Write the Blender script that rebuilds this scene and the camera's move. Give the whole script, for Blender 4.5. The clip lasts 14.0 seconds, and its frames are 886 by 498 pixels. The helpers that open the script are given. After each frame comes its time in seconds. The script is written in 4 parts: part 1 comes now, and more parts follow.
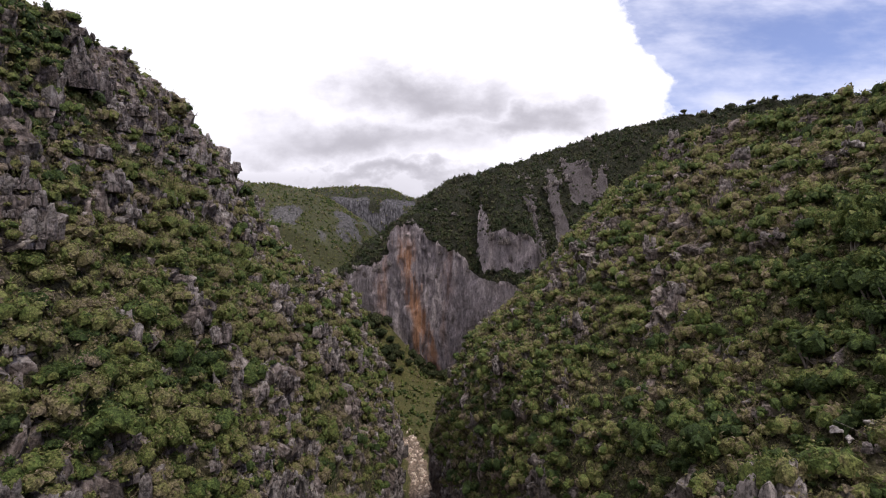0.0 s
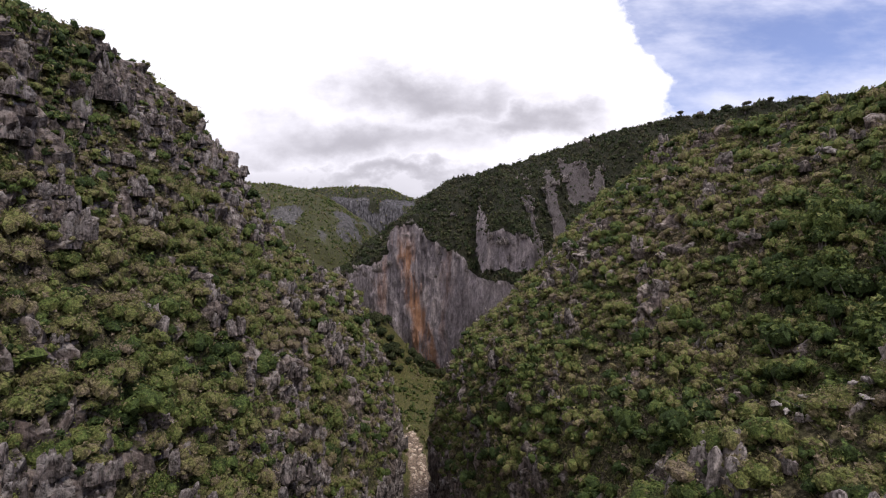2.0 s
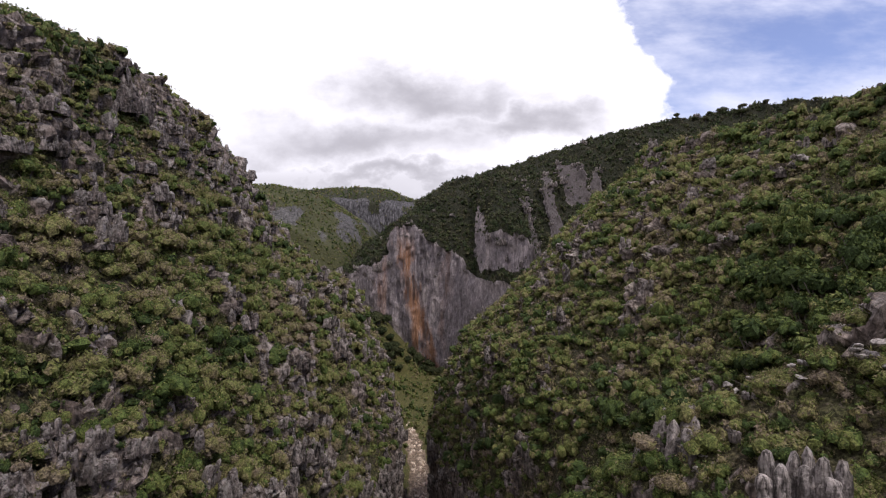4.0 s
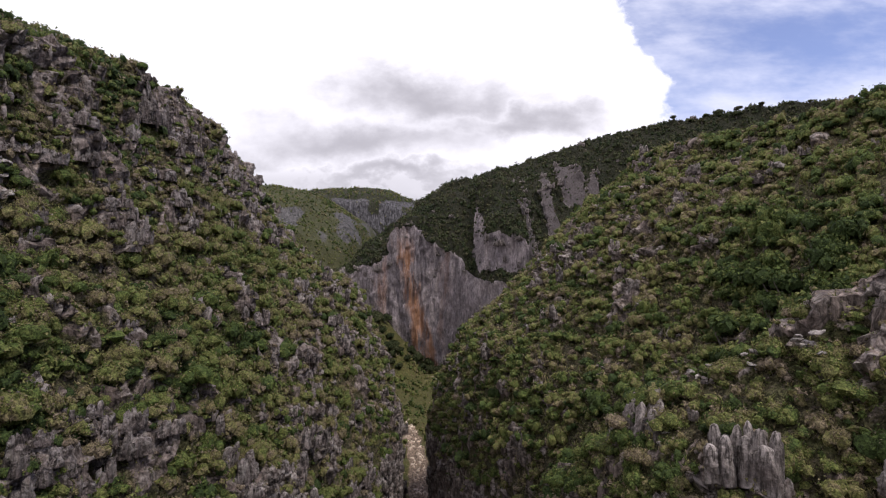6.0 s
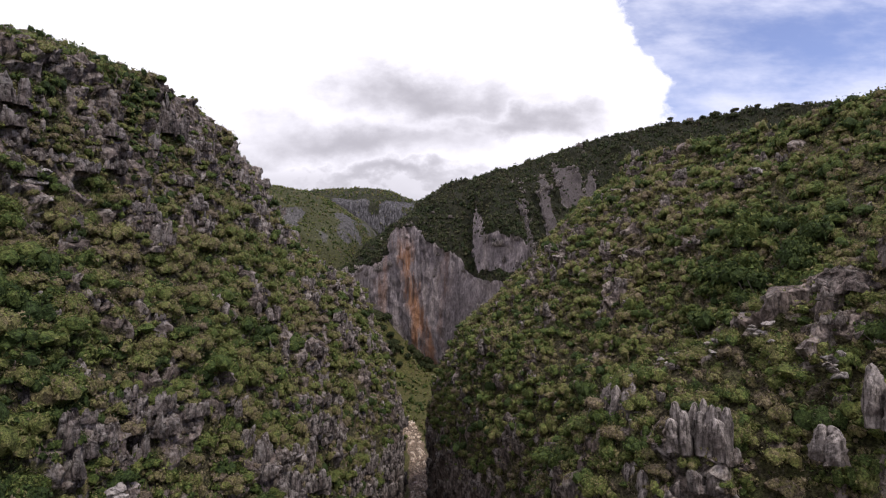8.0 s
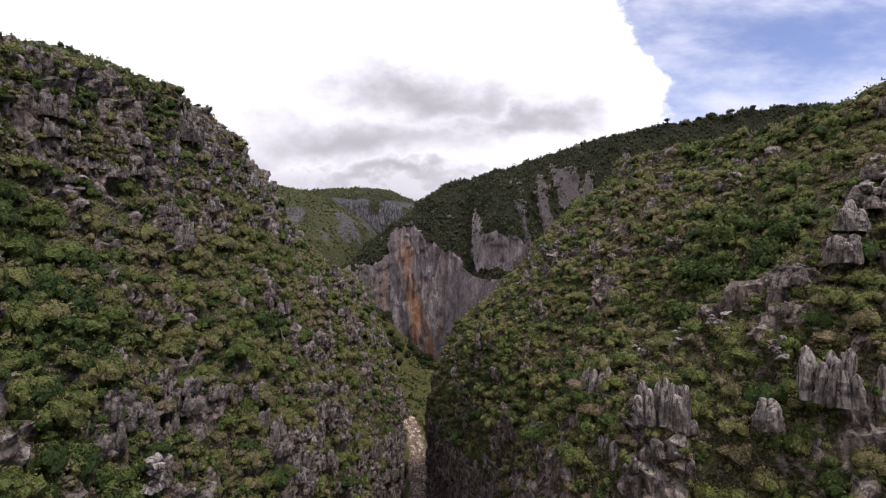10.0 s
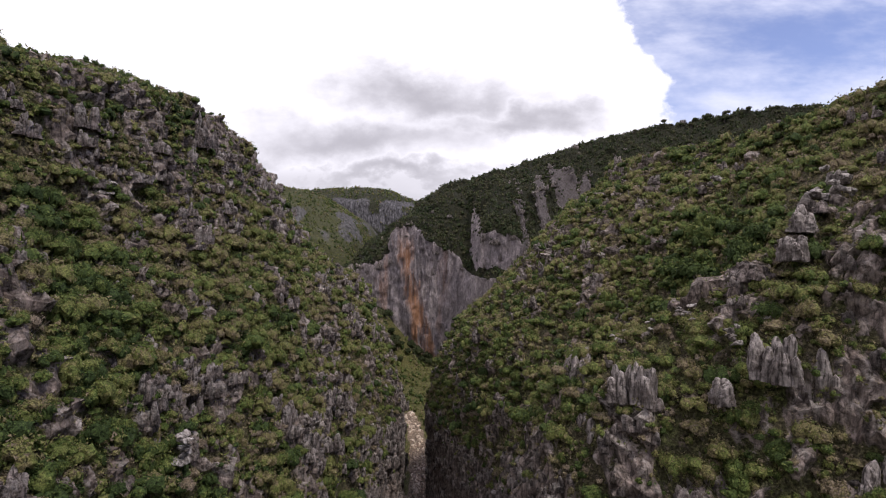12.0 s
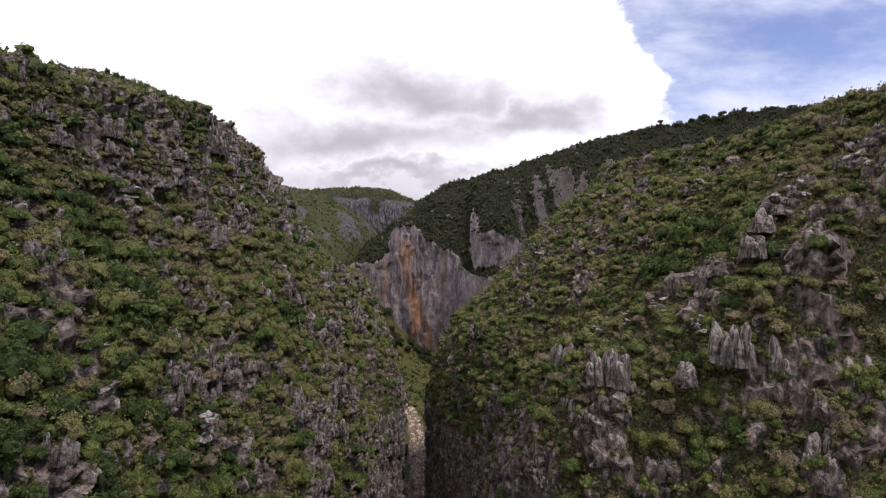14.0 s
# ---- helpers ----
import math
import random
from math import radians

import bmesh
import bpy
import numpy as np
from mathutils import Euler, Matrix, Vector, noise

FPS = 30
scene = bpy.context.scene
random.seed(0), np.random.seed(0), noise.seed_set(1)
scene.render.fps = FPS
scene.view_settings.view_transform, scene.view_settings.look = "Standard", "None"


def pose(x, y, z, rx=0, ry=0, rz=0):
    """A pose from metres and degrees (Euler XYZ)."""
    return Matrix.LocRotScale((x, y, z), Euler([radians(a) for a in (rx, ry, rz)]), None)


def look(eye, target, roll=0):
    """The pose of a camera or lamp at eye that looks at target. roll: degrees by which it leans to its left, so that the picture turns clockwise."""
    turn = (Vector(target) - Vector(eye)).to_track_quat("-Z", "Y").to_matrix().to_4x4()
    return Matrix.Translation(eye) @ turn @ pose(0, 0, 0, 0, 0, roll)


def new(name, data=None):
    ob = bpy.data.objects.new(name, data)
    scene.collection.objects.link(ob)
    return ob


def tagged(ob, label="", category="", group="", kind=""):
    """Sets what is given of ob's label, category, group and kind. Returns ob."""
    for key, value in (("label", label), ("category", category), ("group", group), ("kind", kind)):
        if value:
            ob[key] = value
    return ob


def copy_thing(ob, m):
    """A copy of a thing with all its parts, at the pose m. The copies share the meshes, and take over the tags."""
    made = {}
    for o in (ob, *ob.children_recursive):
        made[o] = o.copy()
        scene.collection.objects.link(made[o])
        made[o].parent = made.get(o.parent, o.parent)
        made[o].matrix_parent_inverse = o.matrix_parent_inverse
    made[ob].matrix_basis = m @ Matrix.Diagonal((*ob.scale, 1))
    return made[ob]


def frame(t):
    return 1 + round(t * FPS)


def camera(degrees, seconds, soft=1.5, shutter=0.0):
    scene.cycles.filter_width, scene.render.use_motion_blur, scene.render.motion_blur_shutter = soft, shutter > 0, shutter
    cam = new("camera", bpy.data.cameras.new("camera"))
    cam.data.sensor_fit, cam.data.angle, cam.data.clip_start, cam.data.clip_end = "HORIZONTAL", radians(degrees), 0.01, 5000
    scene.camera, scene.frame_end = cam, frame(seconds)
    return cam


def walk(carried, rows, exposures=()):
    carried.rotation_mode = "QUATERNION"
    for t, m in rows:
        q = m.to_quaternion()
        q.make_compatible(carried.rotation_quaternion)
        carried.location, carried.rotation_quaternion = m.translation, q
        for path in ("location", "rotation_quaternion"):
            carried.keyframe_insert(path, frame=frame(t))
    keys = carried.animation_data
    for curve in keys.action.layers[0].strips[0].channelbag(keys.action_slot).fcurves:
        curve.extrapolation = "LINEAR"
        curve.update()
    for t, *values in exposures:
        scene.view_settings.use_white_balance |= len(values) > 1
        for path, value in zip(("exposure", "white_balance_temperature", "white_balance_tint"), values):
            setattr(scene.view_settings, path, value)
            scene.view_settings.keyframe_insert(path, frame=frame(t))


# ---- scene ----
cam = camera(77.7, 14.0, 1.1)
METRES, EYE, TILT, LEAN, TURN = 60.0, 117.0, 0.0, 0.0, 0.0
ROWS = [
    (0.0, 0.0, 0.0, 0.0, -0.0, 0.0, -0.0),
    (0.5, 0.0013, -0.0285, -0.0006, -0.01, 0.0, 0.01),
    (1.0, 0.0027, -0.0583, -0.0004, -0.02, -0.01, 0.01),
    (1.5, 0.0043, -0.0892, -0.0009, -0.03, -0.0, 0.02),
    (2.0, 0.0057, -0.1213, -0.0006, -0.05, -0.01, 0.01),
    (2.5, 0.007, -0.1539, -0.0006, -0.06, -0.0, 0.01),
    (3.0, 0.0084, -0.1869, -0.0004, -0.08, 0.01, 0.01),
    (5.5, 0.0146, -0.3541, 0.0052, -0.15, 0.06, -0.06),
    (6.0, 0.0159, -0.3881, 0.0068, -0.16, 0.05, -0.07),
    (6.5, 0.0169, -0.4232, 0.0079, -0.16, 0.04, -0.09),
    (7.0, 0.0178, -0.4569, 0.0088, -0.17, 0.04, -0.11),
    (7.5, 0.0193, -0.4911, 0.009, -0.17, 0.04, -0.11),
    (8.0, 0.0207, -0.5272, 0.0086, -0.17, 0.05, -0.11),
    (10.5, 0.0265, -0.7226, 0.0064, -0.21, -0.02, -0.14),
    (11.0, 0.0281, -0.7625, 0.0059, -0.21, -0.03, -0.13),
    (11.5, 0.0309, -0.8018, 0.0062, -0.2, -0.04, -0.12),
    (12.0, 0.0332, -0.8415, 0.0071, -0.2, -0.07, -0.13),
    (12.5, 0.0353, -0.8807, 0.007, -0.2, -0.08, -0.11),
    (13.0, 0.0374, -0.9201, 0.0063, -0.21, -0.1, -0.1),
    (13.5, 0.0397, -0.9593, 0.0062, -0.2, -0.12, -0.09),
    (14.0, 0.0425, -0.9988, 0.0061, -0.21, -0.14, -0.08),
]
walk(cam, [(t, pose(0, 0, EYE, TILT, LEAN, TURN) @ pose(METRES * x, METRES * y, METRES * z, 90 + pitch, roll, yaw)) for t, x, y, z, yaw, pitch, roll in ROWS])

# ---- world, sun, exposure ----
scene.view_settings.exposure = 0.5


def nodes_of(tree):
    tree.nodes.clear()

    def add(kind, **settings):
        n = tree.nodes.new(kind)
        for key, value in settings.items():
            if key in n.inputs:
                n.inputs[key].default_value = value
        return n

    return add, tree.links.new


def calc(add, link, op, a, b=None, clamp=False):
    n = add("ShaderNodeMath")
    n.operation, n.use_clamp = op, clamp
    for k, v in enumerate((a, b)):
        if v is None:
            continue
        if isinstance(v, (int, float)):
            n.inputs[k].default_value = v
        else:
            link(v, n.inputs[k])
    return n.outputs[0]


def ramp(add, link, value, stops, ease=False):
    n = add("ShaderNodeValToRGB")
    n.color_ramp.interpolation = "EASE" if ease else "LINEAR"
    while len(n.color_ramp.elements) < len(stops):
        n.color_ramp.elements.new(0.5)
    for e, (at, colour) in zip(n.color_ramp.elements, stops):
        e.position = at
        e.color = (*colour, 1) if isinstance(colour, tuple) else (colour, colour, colour, 1)
    link(value, n.inputs[0])
    return n.outputs[0]


def blend(add, link, fac, a, b, mode="MIX"):
    n = add("ShaderNodeMix")
    n.data_type, n.blend_type = "RGBA", mode
    for v, key in ((fac, 0), (a, 6), (b, 7)):
        if isinstance(v, (int, float)):
            n.inputs[key].default_value = v
        elif isinstance(v, tuple):
            n.inputs[key].default_value = (*v, 1)
        else:
            link(v, n.inputs[key])
    return n.outputs[2]


SUN_HEIGHT, SUN_TURN = 60.0, 128.0
world = bpy.data.worlds.new("sky")
scene.world = world
world.use_nodes = True


def build_sky():
    add, link = nodes_of(world.node_tree)
    sky = add("ShaderNodeTexSky")
    sky.sky_type, sky.sun_disc = "NISHITA", False
    sky.sun_elevation, sky.sun_rotation = radians(SUN_HEIGHT), radians(SUN_TURN)
    sky.altitude, sky.air_density, sky.dust_density, sky.ozone_density = 1500, 1.0, 1.6, 1.0
    blue = add("ShaderNodeBackground", Strength=0.10)
    link(blend(add, link, 1.0, sky.outputs[0], (1.04, 0.95, 1.20), "MULTIPLY"), blue.inputs[0])
    tc = add("ShaderNodeTexCoord")
    sep = add("ShaderNodeSeparateXYZ")
    link(tc.outputs["Generated"], sep.inputs[0])
    depth = calc(add, link, "MAXIMUM", calc(add, link, "ABSOLUTE", sep.outputs[1]), 0.25)
    u = calc(add, link, "DIVIDE", sep.outputs[0], depth)
    v = calc(add, link, "DIVIDE", sep.outputs[2], depth)
    flat = add("ShaderNodeCombineXYZ")
    link(u, flat.inputs[0]), link(v, flat.inputs[1]), link(sep.outputs[1], flat.inputs[2])

    def cloud_noise(scale, stretch, detail, rough, shift):
        m = add("ShaderNodeMapping")
        m.inputs["Location"].default_value = (shift, shift * 0.7, 0)
        m.inputs["Scale"].default_value = (scale, scale * stretch, 1.0)
        link(flat.outputs[0], m.inputs[0])
        n = add("ShaderNodeTexNoise", Scale=1.0, Detail=detail, Roughness=rough)
        link(m.outputs[0], n.inputs["Vector"])
        return n.outputs[0]

    edge = cloud_noise(5.0, 1.3, 9.0, 0.58, 3.1)
    # edge of the cumulus bank, leaning outwards below
    lean = calc(add, link, "ADD", u, calc(add, link, "MULTIPLY", v, 0.45))
    bank = calc(add, link, "ADD", lean, calc(add, link, "MULTIPLY", calc(add, link, "SUBTRACT", edge, 0.5), 0.32))
    cover = ramp(add, link, bank, [(0.0, 1.0), (0.50, 1.0), (0.55, 0.0), (1.0, 0.0)], True)
    wisp = cloud_noise(2.2, 2.6, 6.0, 0.6, 7.7)
    veil = ramp(add, link, wisp, [(0.36, 0.06), (0.75, 0.72)], True)
    cover = calc(add, link, "MAXIMUM", cover, veil, True)
    # grey undersides low in the bank
    belly = cloud_noise(3.0, 2.6, 7.0, 0.52, 1.3)
    low = ramp(add, link, v, [(0.06, 1.0), (0.12, 0.8), (0.17, 0.3), (0.34, 0.10), (0.5, 0.0)], True)
    drift = calc(add, link, "MULTIPLY", calc(add, link, "SUBTRACT", cloud_noise(4.0, 1.6, 6.0, 0.6, 5.5), 0.5), 0.55)
    lift = calc(add, link, "MULTIPLY", calc(add, link, "SUBTRACT", cloud_noise(4.5, 1.4, 6.0, 0.6, 9.5), 0.5), 0.22)
    wu_, wv_ = calc(add, link, "ADD", u, drift), calc(add, link, "ADD", v, lift)

    def puff(cu, cv, wu, wv):
        a = calc(add, link, "POWER", calc(add, link, "DIVIDE", calc(add, link, "SUBTRACT", wu_, cu), wu), 2.0)
        b = calc(add, link, "POWER", calc(add, link, "DIVIDE", calc(add, link, "SUBTRACT", wv_, cv), wv), 2.0)
        return calc(add, link, "EXPONENT", calc(add, link, "MULTIPLY", calc(add, link, "ADD", a, b), -1.0))

    low = calc(add, link, "MULTIPLY", low, 0.9)
    for spot in ((-0.045, 0.284, 0.20, 0.058), (-0.15, 0.195, 0.28, 0.062), (-0.05, 0.125, 0.40, 0.028), (0.10, 0.225, 0.18, 0.05)):
        low = calc(add, link, "MAXIMUM", low, puff(*spot))
    grey = calc(add, link, "MULTIPLY", ramp(add, link, belly, [(0.22, 0.6), (0.5, 1.0)], True), low)
    tone = blend(add, link, grey, (0.99, 0.965, 1.06), (0.40, 0.385, 0.435))
    white = add("ShaderNodeBackground", Strength=1.0)
    link(tone, white.inputs[0])
    mix = add("ShaderNodeMixShader")
    link(cover, mix.inputs[0]), link(blue.outputs[0], mix.inputs[1]), link(white.outputs[0], mix.inputs[2])
    out = add("ShaderNodeOutputWorld")
    link(mix.outputs[0], out.inputs[0])


build_sky()
sun = new("sun", bpy.data.lights.new("sun", "SUN"))
sun.data.energy, sun.data.angle, sun.data.color = 2.1, radians(10), (1.0, 0.95, 0.88)
a, e = radians(SUN_TURN), radians(SUN_HEIGHT)
sun.matrix_world = look((math.sin(a) * math.cos(e) * 900, math.cos(a) * math.cos(e) * 900, math.sin(e) * 900), (0, 0, 0))


# ---- noise in arrays ----
def hashed(ix, iy, iz, seed):
    h = (ix * 374761393 + iy * 668265263 + iz * 2147483647 + seed * 974634777) & 0xFFFFFFFF
    h = ((h ^ (h >> 13)) * 1274126177) & 0xFFFFFFFF
    h = ((h ^ (h >> 15)) * 2246822519) & 0xFFFFFFFF
    return ((h ^ (h >> 16)) & 0xFFFFFF) / float(0xFFFFFF)


def grain(p, scale, seed=0, octaves=3, rough=0.5):
    """Smooth noise in -1..1 at the points p (n, 3); scale: metres across, one value or three."""
    total, size, weight, norm = np.zeros(len(p)), np.array(scale, float) * np.ones(3), 1.0, 0.0
    for o in range(octaves):
        q = p / size + 1000.0 + 17.3 * o
        i = np.floor(q).astype(np.int64)
        f = q - i
        f = f * f * (3 - 2 * f)
        value = np.zeros(len(p))
        for dx in (0, 1):
            wx = f[:, 0] if dx else 1 - f[:, 0]
            for dy in (0, 1):
                wy = f[:, 1] if dy else 1 - f[:, 1]
                for dz in (0, 1):
                    wz = f[:, 2] if dz else 1 - f[:, 2]
                    value += wx * wy * wz * hashed(i[:, 0] + dx, i[:, 1] + dy, i[:, 2] + dz, seed + o)
        total += weight * (2 * value - 1)
        norm += weight
        weight *= rough
        size = size / 2.03
    return total / norm


def step(a, b, x):
    t = np.clip((x - a) / (b - a), 0, 1)
    return t * t * (3 - 2 * t)


# ---- materials ----
def principled(name):
    m = bpy.data.materials.new(name)
    m.use_nodes = True
    add, link = nodes_of(m.node_tree)
    b = add("ShaderNodeBsdfPrincipled")
    out = add("ShaderNodeOutputMaterial")
    link(b.outputs[0], out.inputs[0])
    return m, add, link, b


def noise_tex(add, link, vec, scale, detail=4.0, rough=0.55, squash=None):
    if squash:
        mp = add("ShaderNodeMapping")
        mp.inputs["Scale"].default_value = squash
        link(vec, mp.inputs[0])
        vec = mp.outputs[0]
    n = add("ShaderNodeTexNoise", Scale=scale, Detail=detail, Roughness=rough)
    link(vec, n.inputs["Vector"])
    return n.outputs[0]


def place_of(add):
    return add("ShaderNodeNewGeometry").outputs["Position"]


def rock_colour(add, link, pos, low, high, streak=1.0):
    """Weathered limestone: grey body, pale scoured patches, dark water streaks."""
    body = noise_tex(add, link, pos, 0.16, 6.0, 0.6)
    fine = noise_tex(add, link, pos, 0.9, 8.0, 0.7)
    runs = noise_tex(add, link, pos, 1.1 * streak, 6.0, 0.65, (1.0, 1.0, 0.14))
    c = ramp(add, link, body, [(0.3, low), (0.55, tuple((a + b) / 2 for a, b in zip(low, high))), (0.75, high)])
    c = blend(add, link, 1.0, c, ramp(add, link, fine, [(0.34, 0.6), (0.5, 0.95), (0.66, 1.3)]), "MULTIPLY")
    c = blend(add, link, 1.0, c, ramp(add, link, runs, [(0.38, 0.28), (0.5, 0.85), (0.63, 1.55)]), "MULTIPLY")
    # joints and cracks, longer than wide
    bend = add("ShaderNodeVectorMath")
    bend.operation = "MULTIPLY_ADD"
    wander = add("ShaderNodeTexNoise", Scale=0.5, Detail=5.0)
    link(pos, wander.inputs["Vector"])
    link(wander.outputs["Color"], bend.inputs[0])
    bend.inputs[1].default_value = (3.4, 3.4, 2.6)
    link(pos, bend.inputs[2])
    squash = add("ShaderNodeMapping")
    squash.inputs["Scale"].default_value = (1.0, 1.0, 0.38)
    link(bend.outputs[0], squash.inputs[0])
    cell = add("ShaderNodeTexVoronoi", Scale=0.55 * streak)
    cell.feature = "DISTANCE_TO_EDGE"
    link(squash.outputs[0], cell.inputs["Vector"])
    crack = ramp(add, link, cell.outputs["Distance"], [(0.0, 0.5), (0.06, 0.85), (0.16, 1.0)])
    c = blend(add, link, 1.0, c, crack, "MULTIPLY")
    return c, fine, calc(add, link, "ADD", runs, calc(add, link, "MULTIPLY", crack, 0.5))


def bumpy(add, link, height, strength, distance):
    n = add("ShaderNodeBump", Strength=strength, Distance=distance)
    link(height, n.inputs["Height"])
    return n.outputs[0]


def terrain_material(name, rock_low, rock_high, soil, scrub, streak=1.0):
    m, add, link, b = principled(name)
    pos = place_of(add)
    rock, fine, runs = rock_colour(add, link, pos, rock_low, rock_high, streak)
    # pale ledge edges: bleached rock, with sky light on them put into the colour
    top = add("ShaderNodeAttribute")
    top.attribute_name = "crest"
    rock = blend(add, link, calc(add, link, "MULTIPLY", top.outputs["Fac"], ramp(add, link, fine, [(0.44, 0.0), (0.60, 0.75)])), rock, (0.50, 0.445, 0.41))
    patch = noise_tex(add, link, pos, 0.22, 6.0, 0.65)
    ground = ramp(add, link, patch, [(0.3, soil), (0.52, tuple((p + q) / 2 for p, q in zip(soil, scrub))), (0.68, scrub)])
    speck = noise_tex(add, link, pos, 2.2, 4.0, 0.7)
    ground = blend(add, link, 1.0, ground, ramp(add, link, speck, [(0.36, 0.25), (0.5, 0.8), (0.64, 1.9)]), "MULTIPLY")
    chips = noise_tex(add, link, pos, 0.9, 5.0, 0.75)
    ground = blend(add, link, ramp(add, link, chips, [(0.56, 0.0), (0.64, 0.8)]), ground, rock)
    at = add("ShaderNodeAttribute")
    at.attribute_name = "rock"
    mask = calc(add, link, "ADD", at.outputs["Fac"], calc(add, link, "MULTIPLY", calc(add, link, "SUBTRACT", fine, 0.5), 1.3))
    mask = ramp(add, link, mask, [(0.40, 0.0), (0.56, 1.0)])
    link(blend(add, link, mask, ground, rock), b.inputs["Base Color"])
    b.inputs["Roughness"].default_value = 0.92
    b.inputs["Specular IOR Level"].default_value = 0.15
    link(bumpy(add, link, calc(add, link, "ADD", fine, runs), 0.7, 1.1), b.inputs["Normal"])
    return m


def rock_material(name, low, high):
    m, add, link, b = principled(name)
    pos = place_of(add)
    c, fine, runs = rock_colour(add, link, pos, low, high, 1.6)
    info = add("ShaderNodeObjectInfo")
    c = blend(add, link, 1.0, c, ramp(add, link, info.outputs["Random"], [(0.0, 0.75), (1.0, 1.3)]), "MULTIPLY")
    # pale heads: bleaching and the sky-lit top, both put into the colour
    top = add("ShaderNodeAttribute")
    top.attribute_name = "crest"
    c = blend(add, link, calc(add, link, "MULTIPLY", top.outputs["Fac"], ramp(add, link, fine, [(0.42, 0.0), (0.58, 0.8)])), c, (0.50, 0.445, 0.41))
    link(c, b.inputs["Base Color"])
    b.inputs["Roughness"].default_value = 0.9
    b.inputs["Specular IOR Level"].default_value = 0.2
    link(bumpy(add, link, calc(add, link, "ADD", fine, runs), 1.0, 1.0), b.inputs["Normal"])
    return m


def leaf_material(name, stops, sprig=4.5):
    m, add, link, b = principled(name)
    at = add("ShaderNodeAttribute")
    at.attribute_name = "tint"
    info = add("ShaderNodeObjectInfo")
    pos = place_of(add)
    fine = noise_tex(add, link, pos, 1.1, 3.0, 0.6)
    k = calc(add, link, "ADD", at.outputs["Fac"], calc(add, link, "MULTIPLY", calc(add, link, "SUBTRACT", fine, 0.5), 0.35))
    k = calc(add, link, "ADD", k, calc(add, link, "MULTIPLY", calc(add, link, "SUBTRACT", info.outputs["Random"], 0.5), 0.14), True)
    c = ramp(add, link, k, stops)
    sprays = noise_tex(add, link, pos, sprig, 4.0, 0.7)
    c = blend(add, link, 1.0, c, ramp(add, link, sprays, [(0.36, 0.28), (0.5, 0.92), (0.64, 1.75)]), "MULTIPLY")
    link(c, b.inputs["Base Color"])
    link(bumpy(add, link, sprays, 0.8, 0.9 / sprig), b.inputs["Normal"])
    b.inputs["Roughness"].default_value = 0.75
    b.inputs["Specular IOR Level"].default_value = 0.18
    tr = add("ShaderNodeBsdfTranslucent")
    link(c, tr.inputs[0])
    mix = add("ShaderNodeMixShader")
    mix.inputs[0].default_value = 0.22
    out = [n for n in m.node_tree.nodes if n.type == "OUTPUT_MATERIAL"][0]
    link(b.outputs[0], mix.inputs[1]), link(tr.outputs[0], mix.inputs[2]), link(mix.outputs[0], out.inputs[0])
    return m


def boulder_material(name, low, high, streaks=1.5):
    m, add, link, b = principled(name)
    pos = place_of(add)
    info = add("ShaderNodeObjectInfo")
    body = noise_tex(add, link, pos, 0.5, 6.0, 0.65)
    fine = noise_tex(add, link, pos, 2.4, 6.0, 0.7)
    stain = noise_tex(add, link, pos, streaks, 6.0, 0.65, (1, 1, 0.3 / streaks))
    c = ramp(add, link, body, [(0.36, low), (0.62, high)])
    c = blend(add, link, ramp(add, link, stain, [(0.44, 0.0), (0.62, 0.85)]), c, tuple(0.3 * v for v in low))
    # paler towards the top: bleached stone plus sky light painted in, less where stained
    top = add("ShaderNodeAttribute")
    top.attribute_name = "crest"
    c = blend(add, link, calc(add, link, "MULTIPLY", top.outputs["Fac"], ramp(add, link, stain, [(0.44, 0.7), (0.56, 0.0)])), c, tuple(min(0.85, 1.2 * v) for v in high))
    c = blend(add, link, 1.0, c, ramp(add, link, fine, [(0.35, 0.6), (0.65, 1.25)]), "MULTIPLY")
    c = blend(add, link, 1.0, c, ramp(add, link, info.outputs["Random"], [(0.0, 0.85), (1.0, 1.12)]), "MULTIPLY")
    link(c, b.inputs["Base Color"])
    b.inputs["Roughness"].default_value = 0.9
    b.inputs["Specular IOR Level"].default_value = 0.2
    link(bumpy(add, link, calc(add, link, "ADD", fine, body), 0.7, 0.5), b.inputs["Normal"])
    return m


mat_bleached = boulder_material("bleached_limestone", (0.14, 0.115, 0.105), (0.43, 0.385, 0.36))
LIMESTONE_LOW, LIMESTONE_HIGH = (0.102, 0.075, 0.063), (0.265, 0.212, 0.190)
mat_slope = terrain_material("slope_scrub_and_limestone", LIMESTONE_LOW, LIMESTONE_HIGH, (0.072, 0.057, 0.037), (0.060, 0.064, 0.024))
mat_fluted = boulder_material("fluted_limestone", (0.105, 0.083, 0.075), (0.34, 0.295, 0.275), 2.6)
mat_rock = rock_material("weathered_limestone", (0.078, 0.059, 0.053), (0.230, 0.186, 0.172))
LEAF_STOPS = [(0.0, (0.037, 0.057, 0.017)), (0.22, (0.082, 0.111, 0.028)), (0.42, (0.145, 0.154, 0.047)), (0.58, (0.174, 0.148, 0.068)),
              (0.74, (0.184, 0.143, 0.094)), (1.0, (0.218, 0.170, 0.130))]
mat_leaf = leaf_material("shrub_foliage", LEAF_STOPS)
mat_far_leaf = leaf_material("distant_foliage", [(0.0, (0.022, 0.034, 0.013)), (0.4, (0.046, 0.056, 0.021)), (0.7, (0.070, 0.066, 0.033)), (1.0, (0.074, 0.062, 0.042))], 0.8)


